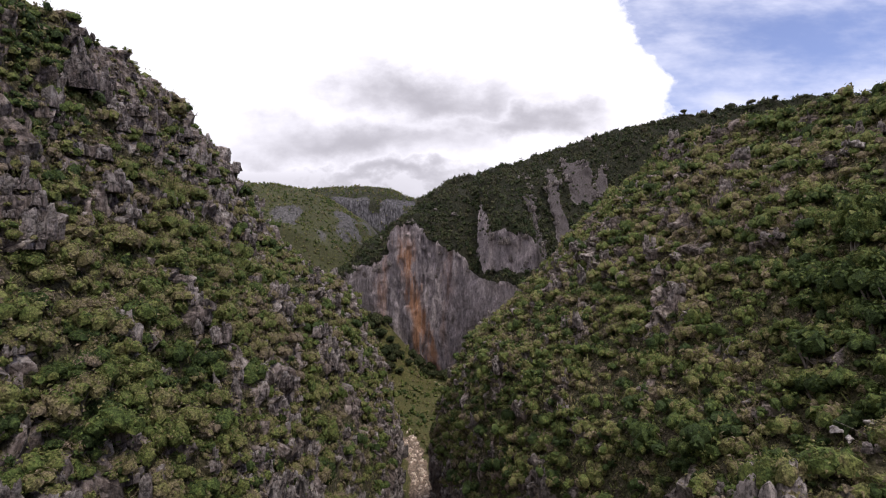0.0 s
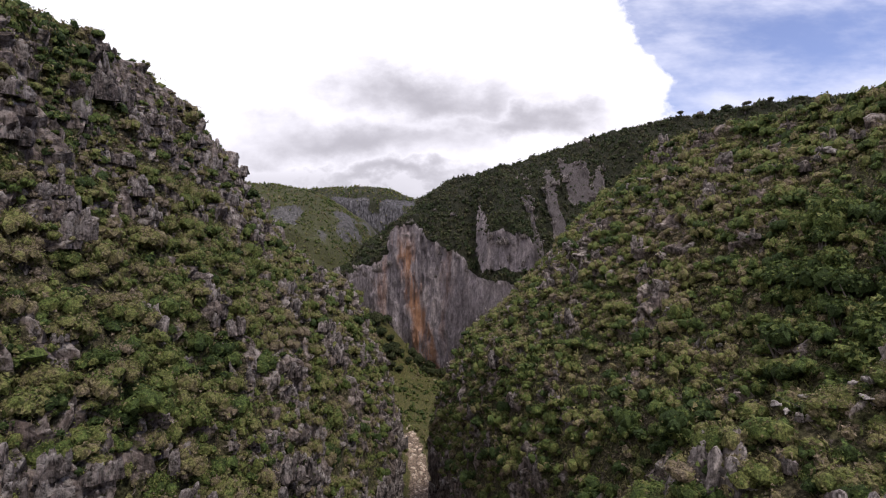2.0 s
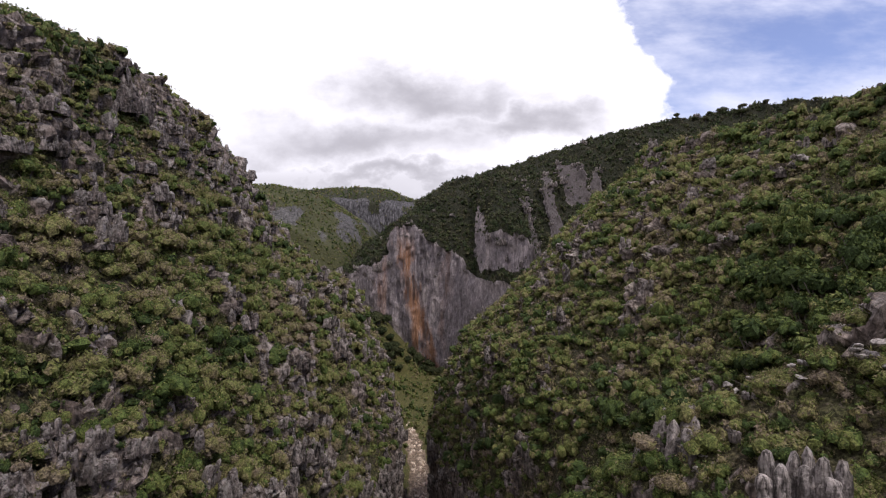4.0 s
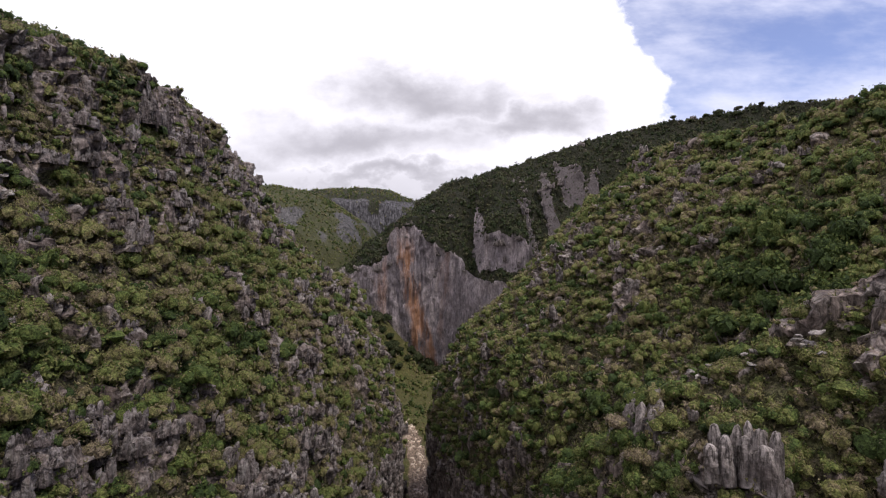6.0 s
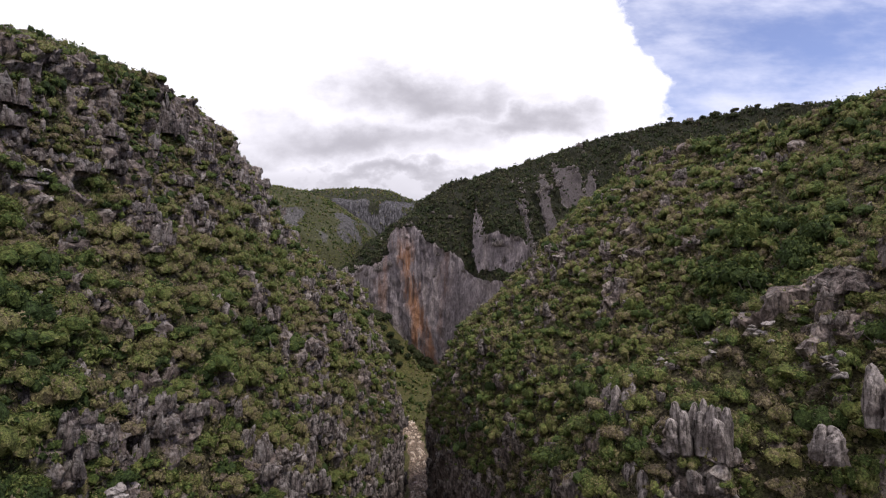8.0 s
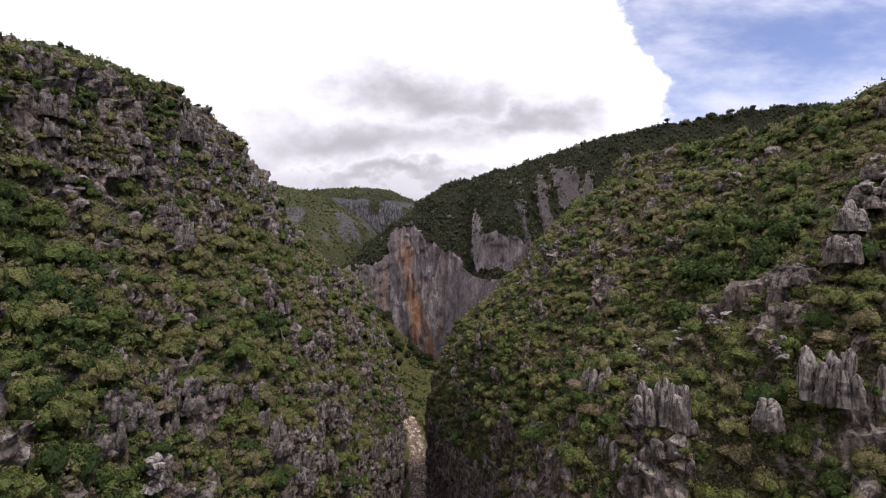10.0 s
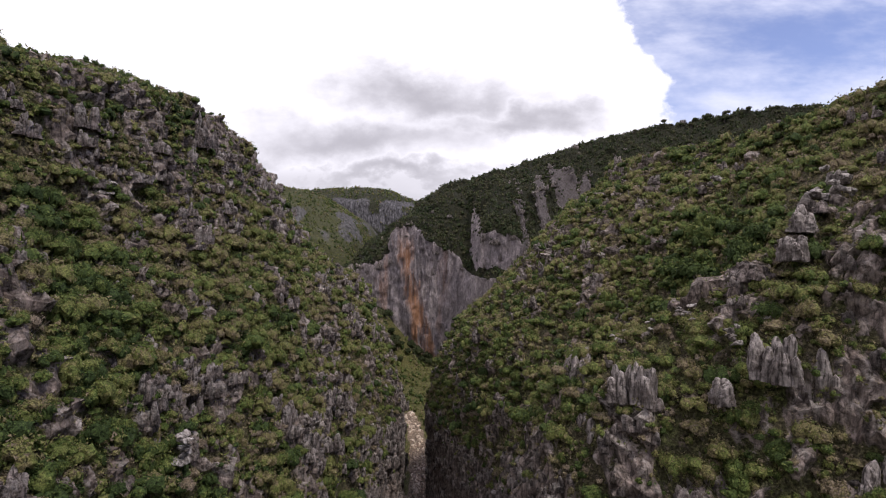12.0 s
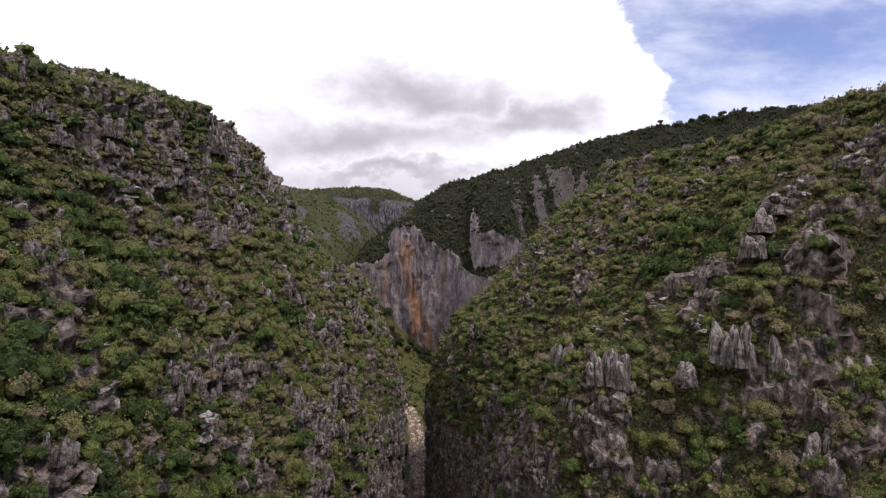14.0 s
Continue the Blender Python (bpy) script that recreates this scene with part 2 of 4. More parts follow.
# ---- terrain sheets ----
def mesh_from(name, verts, faces, material, attributes=(), smooth=True):
    me = bpy.data.meshes.new(name)
    verts, faces = np.asarray(verts, np.float32), np.asarray(faces, np.int32)
    n, k = faces.shape
    me.vertices.add(len(verts))
    me.vertices.foreach_set("co", verts.ravel())
    me.loops.add(n * k)
    me.loops.foreach_set("vertex_index", faces.ravel())
    me.polygons.add(n)
    me.polygons.foreach_set("loop_start", np.arange(0, n * k, k, dtype=np.int32))
    me.polygons.foreach_set("use_smooth", np.full(n, smooth, bool))
    for key, values in attributes:
        me.attributes.new(key, "FLOAT", "POINT").data.foreach_set("value", np.asarray(values, np.float32))
    me.materials.append(material)
    me.update(calc_edges=True)
    return me


def grid_faces(rows, cols):
    i = np.arange(rows - 1)[:, None] * cols + np.arange(cols - 1)[None]
    return np.stack([i, i + 1, i + 1 + cols, i + cols], -1).reshape(-1, 4)


def lay(x, z, count, ease):
    """Points spread evenly along the line (x, z), closer where ease is high."""
    d = np.hypot(np.diff(x), np.diff(z)) * ease[:-1]
    s = np.concatenate([[0], np.cumsum(d)])
    at = np.linspace(0, s[-1], count)
    return np.interp(at, s, x), np.interp(at, s, z)


def grid_normals(p):
    a, b = np.gradient(p, axis=0), np.gradient(p, axis=1)
    n = np.cross(b, a)
    n /= np.maximum(np.linalg.norm(n, axis=-1, keepdims=True), 1e-9)
    return n


def smooth_line(table, at, width=8.0):
    """A rounded line through a short table of (place, value)."""
    xs, ys = zip(*table)
    return sum(np.interp(at + o * width, xs, ys) for o in (-1, -0.5, 0, 0.5, 1)) / 5


# west slope: profile from the slot's edge outwards, and the edge's line along the gorge
WEST_PROFILE = [(-3, -3), (0, 0), (0.6, 30), (1.2, 55), (3, 66), (7, 78), (14, 93), (21, 106), (33, 119), (43, 138), (48, 150), (62, 154), (85, 158.5), (150, 168), (420, 188), (700, 150), (900, -6)]
WEST_EDGE = [(-160, -46), (-60, -38), (0, -34), (30, -31), (45, -27), (58, -20.5), (83, -16), (130, -12.5), (170, -13.5), (200, -16), (225, -24), (261, -40), (345, -62), (420, -120), (560, -260)]
EAST_PROFILE = [(-3, -3), (0, 0), (0.6, 30), (1.2, 50), (3, 58), (6, 68), (13.7, 84), (25.5, 93.6), (39, 107.4), (49, 119), (65, 135), (78.5, 144), (84.4, 153), (105, 151), (140, 153), (165, 159), (250, 176), (500, 215), (800, 150), (1000, -6)]
EAST_EDGE = [(-160, 60), (-60, 55), (0, 52), (30, 46), (60, 34), (100, 20), (150, 4), (175, -3), (190, -4.7), (205, -3), (230, 10), (270, 40), (330, 100), (420, 200), (560, 320)]
SPUR_CREST = [(2, -40), (8, 0), (12, 55), (15, 80), (19, 91), (25, 98.5), (32, 102.5), (40, 107), (55, 118), (67, 127.5), (90, 143), (130, 160), (200, 175)]
SPUR_LINE = [(0, 60), (14, 53), (19.5, 48.5), (25, 43), (33, 42), (44, 39.5), (55, 36), (67, 35), (100, 32), (200, 20)]


def spur_height(x, y):
    ahead = smooth_line(SPUR_LINE, x, 4.0) - y
    crest = smooth_line(SPUR_CREST, x, 1.5)
    front = np.interp(ahead, [0, 12, 15, 18, 30, 60, 120], [0, 6, 11, 21, 40, 92, 200])
    back = np.interp(-ahead, [0, 3, 20, 120], [0, 4, 34, 190])
    return crest - np.where(ahead > 0, front, back)


def chunks(p, scale, seed):
    """Sharp-edged blocks: one value for each cell of a bent lattice."""
    bend = np.stack([grain(p + 9.7 * k, np.array(scale) * 1.4, seed + 40 + k, 2) for k in range(3)], -1)
    i = np.floor(p / np.array(scale) + 0.6 * bend + 1000.0).astype(np.int64)
    return 2 * hashed(i[:, 0], i[:, 1], i[:, 2], seed) - 1


def ridged(p, scale, seed, octaves=2):
    return np.maximum(0, 1 - 2.6 * np.abs(grain(p, scale, seed, octaves, 0.5)))


def ledges(p, nrm, tall, seed, cover, wave):
    """Broken steps: how far the ground stands out level from the even slope, how much of it is bare face, and its upper edge."""
    flat = np.maximum(np.hypot(nrm[:, 0], nrm[:, 1]), 0.25)
    cot = np.clip(nrm[:, 2] / flat, 0.0, 0.8)
    lie = p[:, 2] / tall + wave * grain(p, (1.6 * tall, 1.6 * tall, 2.4 * tall), seed, 2) + 0.30 * grain(p, (0.4 * tall, 0.4 * tall, 1.2 * tall), seed + 3, 2)
    saw = lie - np.floor(lie)
    patch = step(-0.08, 0.12, grain(p, (1.3 * tall, 1.3 * tall, 2.4 * tall), seed + 5, 3, 0.6) + cover)
    return saw * tall * cot * patch, patch * step(0.12, 0.35, saw), patch * step(0.72, 0.97, saw)


def relief(p, nrm, seed, bare):
    """Stepped, ribbed, broken limestone: the shift of every point, the mask of bare rock, and the edges painted pale as
    bleached and sky-lit.
    """
    big = grain(p, 26, seed, 4, 0.55)
    steep = 1 - np.clip(nrm[:, 2], 0, 1)
    bent = p + 2.5 * np.stack([grain(p + 5.1 * k, 9, seed + 60 + k, 2) for k in range(3)], -1)
    level = nrm * (1, 1, 0)
    level = level / np.maximum(np.linalg.norm(level, axis=1, keepdims=True), 0.2)
    far_a, face_a, edge_a = ledges(bent, nrm, 6.5, seed + 11, bare, 2.0)
    far_b, face_b, edge_b = ledges(bent, nrm, 3.0, seed + 21, bare + 0.06, 2.0)
    ribs = ridged(bent, (3.6, 3.6, 16), seed + 13)
    fine = ridged(bent, (1.7, 1.7, 7), seed + 17)
    cliff = step(0.80, 0.95, steep + 0.12 * big)
    mask = np.clip(np.maximum(np.maximum(face_a, 0.9 * face_b), cliff), 0, 1)
    out = 2.0 * big + 0.5 * grain(p, 2.6, seed + 23, 2, 0.6)
    out = out + mask * (1.5 * ribs + 0.8 * fine + 0.6 * chunks(bent, (2.6, 2.6, 4.2), seed + 29) + 0.35 * chunks(bent, (1.3, 1.3, 2.0), seed + 31))
    crest = np.clip(1.0 * edge_a * (0.5 + ribs) + 1.0 * edge_b * (0.5 + fine) + 0.5 * mask * fine ** 2, 0, 1)
    return nrm * out[:, None] + level * (0.62 * far_a + 0.55 * far_b - 0.8)[:, None], mask, crest


def slope_sheet(name, ys, count, height, xs, ease, seed, label, bare=-0.2, material=None):
    rows = []
    for y in ys:
        z = height(xs, np.full(len(xs), y))
        x2, z2 = lay(xs, z, count, ease(xs, z, y))
        rows.append(np.stack([x2, np.full(count, y), z2], -1))
    p = np.array(rows)
    n = grid_normals(p)
    if n[..., 2].mean() < 0:
        n = -n
    flat, fn = p.reshape(-1, 3), n.reshape(-1, 3)
    shift, mask, crest = relief(flat, fn, seed, bare(flat))
    flat = flat + shift * step(-2, 12, flat[:, 2])[:, None]
    fn = grid_normals(flat.reshape(p.shape))
    if fn[..., 2].mean() < 0:
        fn = -fn
    fn = fn.reshape(-1, 3)
    faces = grid_faces(len(ys), count)
    a = flat[faces[:, 1]] - flat[faces[:, 0]]
    b = flat[faces[:, 3]] - flat[faces[:, 0]]
    if np.cross(a, b)[:, 2].mean() < 0:
        faces = faces[:, ::-1]
    me = mesh_from(name, flat, faces, material or mat_slope, [("rock", mask), ("crest", crest)])
    me.polygons.foreach_set("use_smooth", mask[faces].mean(1) < 0.6)
    tagged(new(name, me), label, "hillside", kind="structure")
    return flat, fn, mask, faces


def west_height(x, y):
    u = smooth_line(WEST_EDGE, y) - x
    z = np.interp(u, *zip(*WEST_PROFILE))
    fall = np.interp(y, [0, 60, 90, 114, 126, 140, 160, 200, 240, 300, 400], [1, 1, 1.04, 1.02, 0.94, 0.87, 0.77, 0.46, 0.28, 0.2, 0.3])
    return np.where(z > 100, 100 + (z - 100) * fall, z) + 1.8 * step(118, 142, z) * step(62, 80, y) * step(140, 118, y)


def east_height(x, y):
    u = x - smooth_line(EAST_EDGE, y)
    main = np.interp(u, *zip(*EAST_PROFILE)) + 42 * step(215, 330, y) * step(105, 190, u) * step(900, 400, u)
    hump = 6 * np.exp(-((x - 120) / 15) ** 2 - ((y - 88) / 24) ** 2)
    return np.maximum(main + hump, spur_height(x, y))


def spread_rows(stops):
    """Row places along a line, from (place, spacing) pairs."""
    out, at = [], stops[0][0]
    while at < stops[-1][0]:
        out.append(at)
        at += np.interp(at, *zip(*stops))
    return np.array(out)


side = np.concatenate([np.arange(-1000, -200, 4.0), np.arange(-200, 60, 0.2)])
west = slope_sheet("slope_west", spread_rows([(-170, 6), (-20, 1.6), (5, 0.8), (120, 0.85), (170, 1.4), (300, 3), (560, 8)]), 350,
                   west_height, side[::-1], lambda x, z, y: np.where(x > smooth_line(WEST_EDGE, np.array([y])) - 120, 1.0, 0.10), 11,
                   "steep gorge side of grey limestone ribs and green scrub", lambda p: -0.25 + 0.15 * step(118, 140, p[:, 2]) * step(40, 60, p[:, 1]))
side = np.concatenate([np.arange(-30, 180, 0.2), np.arange(180, 1300, 4.0)])
east = slope_sheet("slope_east", spread_rows([(-170, 6), (-20, 1.6), (2, 0.55), (45, 0.55), (60, 0.9), (80, 1.1), (200, 1.4), (300, 3), (560, 8)]), 350,
                   east_height, side, lambda x, z, y: np.where(x < smooth_line(EAST_EDGE, np.array([y])) + 150, 1.0, 0.10), 37,
                   "scrub-covered limestone hillside with a rocky spur", lambda p: -0.265 + 0.11 * step(50, 40, p[:, 1]) * step(-6, 4, p[:, 1]) + 0.10 * step(150, 170, p[:, 1]) - 0.35 * step(48, 54, p[:, 0]) * step(62, 70, p[:, 1]) * step(112, 104, p[:, 1]))

# far headland: columns along x, profile going back from the cliff's foot
FACE_LINE = [(-260, 900), (-120, 640), (-78, 565), (-71, 546), (-50, 540), (-10, 530), (20, 514), (35, 490), (50, 456), (80, 432), (105, 440), (140, 480), (200, 530), (420, 590), (900, 640)]
FACE_TOP = [(-260, 30), (-120, 74), (-100, 92), (-88, 101), (-72, 99), (-57, 108), (-51, 116), (-48, 139), (-27, 143), (-10, 124), (20, 112), (27, 98), (34, 90), (80, 86), (105, 92), (140, 110), (200, 130), (420, 190), (900, 200)]
UPPER_TIER = [(-300, 0), (35, 0), (45, 34), (60, 36), (76, 28), (86, 0), (900, 0)]
SKYLINE = [(-260, 40), (-120, 98), (-96, 124), (-57, 147), (-42, 158), (-30, 176), (-3, 195), (44, 210), (105, 227), (145, 242), (212, 263), (266, 276), (346, 289), (413, 301), (600, 317), (900, 320)]


def headland():
    xs = spread_rows([(-260, 8), (-120, 1.2), (110, 1.2), (200, 2.5), (500, 6), (900, 20)])
    count, rows = 170, []
    foot, top, sky = smooth_line(FACE_LINE, xs, 3), smooth_line(FACE_TOP, xs, 2), smooth_line(SKYLINE, xs, 6)
    top = top + np.interp(xs, [16, 22, 46, 54], [11, 1.5, 1.5, 9]) * grain(np.stack([xs, 0 * xs, 0 * xs], -1), 9, 311, 4, 0.7)
    tier = smooth_line(UPPER_TIER, xs, 1.5)
    for x, f, t, s, q in zip(xs, foot, top, sky, tier):
        reach = max(665 - f, 60)
        ledge = 9 * min(1, q / 20)
        back = np.array([-4, 0, 2, 5, 5 + 1.5 * ledge, 6 + 1.7 * ledge, 24 + 0.18 * reach, 24 + 0.55 * reach, 24 + reach, 300 + reach, 700 + reach, 1000 + reach])
        b = t + ledge + q
        z = np.array([-4, 0, t * 0.5, t, t + ledge, b, b + 0.26 * (s - b), b + 0.7 * (s - b), s, s + 8, s + 16, -6])
        v2, z2 = lay(back, z, count, np.where(back < reach, 1.0, 0.06))
        rows.append(np.stack([np.full(count, x), f + v2, z2], -1))
    p = np.array(rows)
    n = grid_normals(p)
    if n[..., 2].mean() < 0:
        n = -n
    flat, fn = p.reshape(-1, 3), n.reshape(-1, 3)
    steep = 1 - np.clip(fn[:, 2], 0, 1)
    face = step(0.55, 0.85, steep)
    flute = grain(flat, (15, 15, 90), 71, 5, 0.66) + 0.35 * chunks(flat, (7, 7, 30), 79) + 0.25 * chunks(flat, (3.5, 3.5, 12), 83)
    big = grain(flat, 40, 73, 4, 0.55)
    knob = step(0.15, 0.5, grain(flat, (16, 16, 30), 77, 3, 0.5))
    flat = flat + fn * (3.0 * big + 5.5 * flute * face + (1 - face) * 5 * knob)[:, None]
    mask = np.maximum(face, knob * 0.8 * step(0.2, 0.5, steep))
    old = knob * (1 - face)
    # bare buttresses among the trees: (middle, foot, top, half width)
    for cx, z0, z1, w in ((84, 98, 166, 4.5), (112, 120, 178, 5.5), (146, 162, 218, 13), (118, 186, 202, 4), (170, 176, 200, 6)):
        wob = flat[:, 0] + (3 + 0.4 * w) * grain(flat, (9, 9, 30), 301, 4, 0.65) - cx
        m = step(w + 2.5, w, np.abs(wob)) * step(z0 - 2, z0 + 3, flat[:, 2]) * step(z1 + 3, z1, flat[:, 2] + (8 + 1.6 * w) * grain(flat, (11, 11, 20), 305, 3)) * (flat[:, 1] < 690)
        flat[:, 1] -= 0.25 * m * (flat[:, 2] - z0) * (1 + 0.15 * grain(flat, (4, 4, 30), 309, 2))
        mask, old = np.maximum(mask, m), np.maximum(old, m)
    faces = grid_faces(len(xs), count)
    a, b = flat[faces[:, 1]] - flat[faces[:, 0]], flat[faces[:, 3]] - flat[faces[:, 0]]
    if np.cross(a, b)[:, 2].mean() < 0:
        faces = faces[:, ::-1]
    ob = new("headland_cliff", mesh_from("headland_cliff", flat, faces, mat_cliff, [("rock", mask), ("crest", old)]))
    tagged(ob, "sheer grey limestone cliff with orange stains under a wooded plateau", "cliff", kind="structure")
    return flat, fn, mask, faces


def cliff_material():
    m, add, link, b = principled("stained_limestone_cliff")
    pos = place_of(add)
    wob = noise_tex(add, link, pos, 0.045, 5.0, 0.62, (1, 1, 0.45))
    body = noise_tex(add, link, pos, 0.035, 6.0, 0.62, (1, 1, 0.55))
    fine = noise_tex(add, link, pos, 0.45, 7.0, 0.7, (1, 1, 0.55))
    runs = noise_tex(add, link, pos, 0.32, 9.0, 0.72, (1.0, 1.0, 0.16))
    rock = ramp(add, link, body, [(0.36, (0.185, 0.158, 0.163)), (0.5, (0.280, 0.237, 0.240)), (0.63, (0.395, 0.333, 0.322))])
    rock = blend(add, link, 1.0, rock, ramp(add, link, fine, [(0.34, 0.55), (0.66, 1.35)]), "MULTIPLY")
    rock = blend(add, link, 1.0, rock, ramp(add, link, runs, [(0.33, 0.60), (0.5, 1.0), (0.66, 1.4)]), "MULTIPLY")
    sep = add("ShaderNodeSeparateXYZ")
    link(pos, sep.inputs[0])
    x = calc(add, link, "ADD", sep.outputs[0], calc(add, link, "MULTIPLY", calc(add, link, "SUBTRACT", wob, 0.5), 30.0))
    # rust band that swings towards the cliff's foot, and paler stains beside it
    mid = calc(add, link, "ADD", -28.0, calc(add, link, "MULTIPLY", calc(add, link, "SUBTRACT", 75.0, sep.outputs[2]), 0.17))
    off = calc(add, link, "ABSOLUTE", calc(add, link, "SUBTRACT", x, mid))
    band = ramp(add, link, calc(add, link, "DIVIDE", off, 14.0), [(0.0, 1.0), (0.4, 0.9), (0.9, 0.0)], True)
    band = calc(add, link, "MULTIPLY", band, ramp(add, link, calc(add, link, "DIVIDE", sep.outputs[2], 150.0), [(0.74, 1.0), (0.88, 0.15)]))
    side_off = calc(add, link, "ABSOLUTE", calc(add, link, "SUBTRACT", x, -61.0))
    side_band = ramp(add, link, calc(add, link, "DIVIDE", side_off, 10.0), [(0.0, 0.5), (0.9, 0.0)], True)
    east_off = calc(add, link, "ABSOLUTE", calc(add, link, "SUBTRACT", x, 4.0))
    east_band = ramp(add, link, calc(add, link, "DIVIDE", east_off, 7.0), [(0.0, 0.28), (0.9, 0.0)], True)
    streak = noise_tex(add, link, pos, 0.16, 6.0, 0.68, (1, 1, 0.10))
    stain = calc(add, link, "MULTIPLY", calc(add, link, "MAXIMUM", calc(add, link, "MAXIMUM", band, side_band), east_band), ramp(add, link, streak, [(0.40, 0.0), (0.56, 1.0)]))
    rock = blend(add, link, stain, rock, blend(add, link, fine, (0.27, 0.115, 0.058), (0.44, 0.25, 0.15)))
    aged = add("ShaderNodeAttribute")
    aged.attribute_name = "crest"
    rock = blend(add, link, aged.outputs["Fac"], rock, blend(add, link, runs, (0.032, 0.027, 0.027), (0.16, 0.135, 0.131)))
    patch = noise_tex(add, link, pos, 0.10, 6.0, 0.65)
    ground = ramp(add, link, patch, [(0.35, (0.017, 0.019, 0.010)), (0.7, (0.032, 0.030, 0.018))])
    at = add("ShaderNodeAttribute")
    at.attribute_name = "rock"
    mask = calc(add, link, "ADD", at.outputs["Fac"], calc(add, link, "MULTIPLY", calc(add, link, "SUBTRACT", patch, 0.5), 0.9))
    link(blend(add, link, ramp(add, link, mask, [(0.42, 0.0), (0.55, 1.0)]), ground, rock), b.inputs["Base Color"])
    b.inputs["Roughness"].default_value = 0.92
    b.inputs["Specular IOR Level"].default_value = 0.15
    link(bumpy(add, link, calc(add, link, "ADD", fine, calc(add, link, "MULTIPLY", runs, 2.0)), 0.9, 2.5), b.inputs["Normal"])
    return m


mat_cliff = cliff_material()
head = headland()

# distant hills closing the valley
HILL_NEAR = [(-900, 268), (-420, 248), (-393, 246), (-311, 241), (-267, 232), (-237, 208), (-204, 191), (-178, 163), (-164, 138), (-150, 96), (-130, 40), (-105, -6), (0, -8)]
HILL_FAR = [(-1200, 310), (-390, 284), (-297, 292), (-217, 297), (-153, 291), (-112, 272), (-88, 262), (-39, 242), (60, 225), (300, 205), (700, 180)]
mat_hill_green = terrain_material("grassy_hill_scrub", (0.085, 0.078, 0.075), (0.15, 0.14, 0.135), (0.042, 0.041, 0.021), (0.072, 0.074, 0.028), 0.3)
mat_hill_dark = terrain_material("plateau_scrub", (0.07, 0.065, 0.068), (0.15, 0.14, 0.145), (0.026, 0.026, 0.016), (0.038, 0.039, 0.020), 0.25)


def distant_hill(name, table, foot, seed, label, material, rise, cliff):
    """rise: (share of the way back, share of the height); cliff: the heights between which bare rock shows."""
    xs = np.arange(table[0][0], table[-1][0], 7.0)
    top = smooth_line(table, xs, 8)
    count, rows = 100, []
    for x, t in zip(xs, top):
        back, z = np.array([p for p, q in rise]) * 330, np.array([q for p, q in rise]) * t
        back, z = np.concatenate([[-8], back, [900, 1500]]), np.concatenate([[-6], z, [t + 4, -6]])
        v2, z2 = lay(back, z, count, np.where(back < 329, 1.0, 0.1))
        rows.append(np.stack([np.full(count, x), foot + v2 + 0.16 * (x - table[0][0]), z2], -1))
    p = np.array(rows)
    n = grid_normals(p)
    if n[..., 2].mean() < 0:
        n = -n
    flat, fn = p.reshape(-1, 3), n.reshape(-1, 3)
    big = grain(flat, (80, 80, 160), seed, 5, 0.6)
    near_cliff = step(cliff[0], cliff[0] + 15, flat[:, 2]) * step(cliff[1] + 15, cliff[1], flat[:, 2])
    mask = near_cliff * step(-0.35, 0.25, grain(flat, (45, 45, 60), seed + 5, 4, 0.6) + cliff[2])
    flat = flat + fn * ((11 * big + 5 * mask * grain(flat, (14, 14, 60), seed + 9, 3, 0.6)) * step(0, 60, flat[:, 2]) * step(900, 320, v_back(p, foot, table)))[:, None]
    faces = grid_faces(len(xs), count)
    a, b = flat[faces[:, 1]] - flat[faces[:, 0]], flat[faces[:, 3]] - flat[faces[:, 0]]
    if np.cross(a, b)[:, 2].mean() < 0:
        faces = faces[:, ::-1]
    ob = new(name, mesh_from(name, flat, faces, material, [("rock", mask), ("crest", mask * 0)]))
    tagged(ob, label, "hill", kind="structure")
    return flat, fn, mask, faces


def v_back(p, foot, table):
    return (p[..., 1] - foot - 0.16 * (p[..., 0] - table[0][0])).reshape(-1)


hill_a = distant_hill("hill_near", HILL_NEAR, 640, 91, "rounded grassy hill closing the valley", mat_hill_green,
                      ((0, 0), (0.25, 0.30), (0.40, 0.52), (0.46, 0.68), (0.70, 0.85), (1, 1)), (120, 188, -0.16))
hill_b = distant_hill("hill_far", HILL_FAR, 1080, 97, "far plateau with grey cliffs under a scrub top", mat_hill_dark,
                      ((0, 0), (0.4, 0.34), (0.6, 0.50), (0.66, 0.82), (0.76, 0.91), (1, 1)), (150, 246, 0.1))


# ground: one sheet, with the meadow and the stony bed of the stream
STREAM = [(-200, 0), (0, -2), (150, -8), (200, -9), (260, -10), (290, -12), (345, -22), (380, -26), (420, -10), (470, 5)]


def talus(x, y):
    """Scree fan under the headland's corner."""
    return 50 * step(-8, -70, x) * step(468, 522, y) * step(700, 620, y)


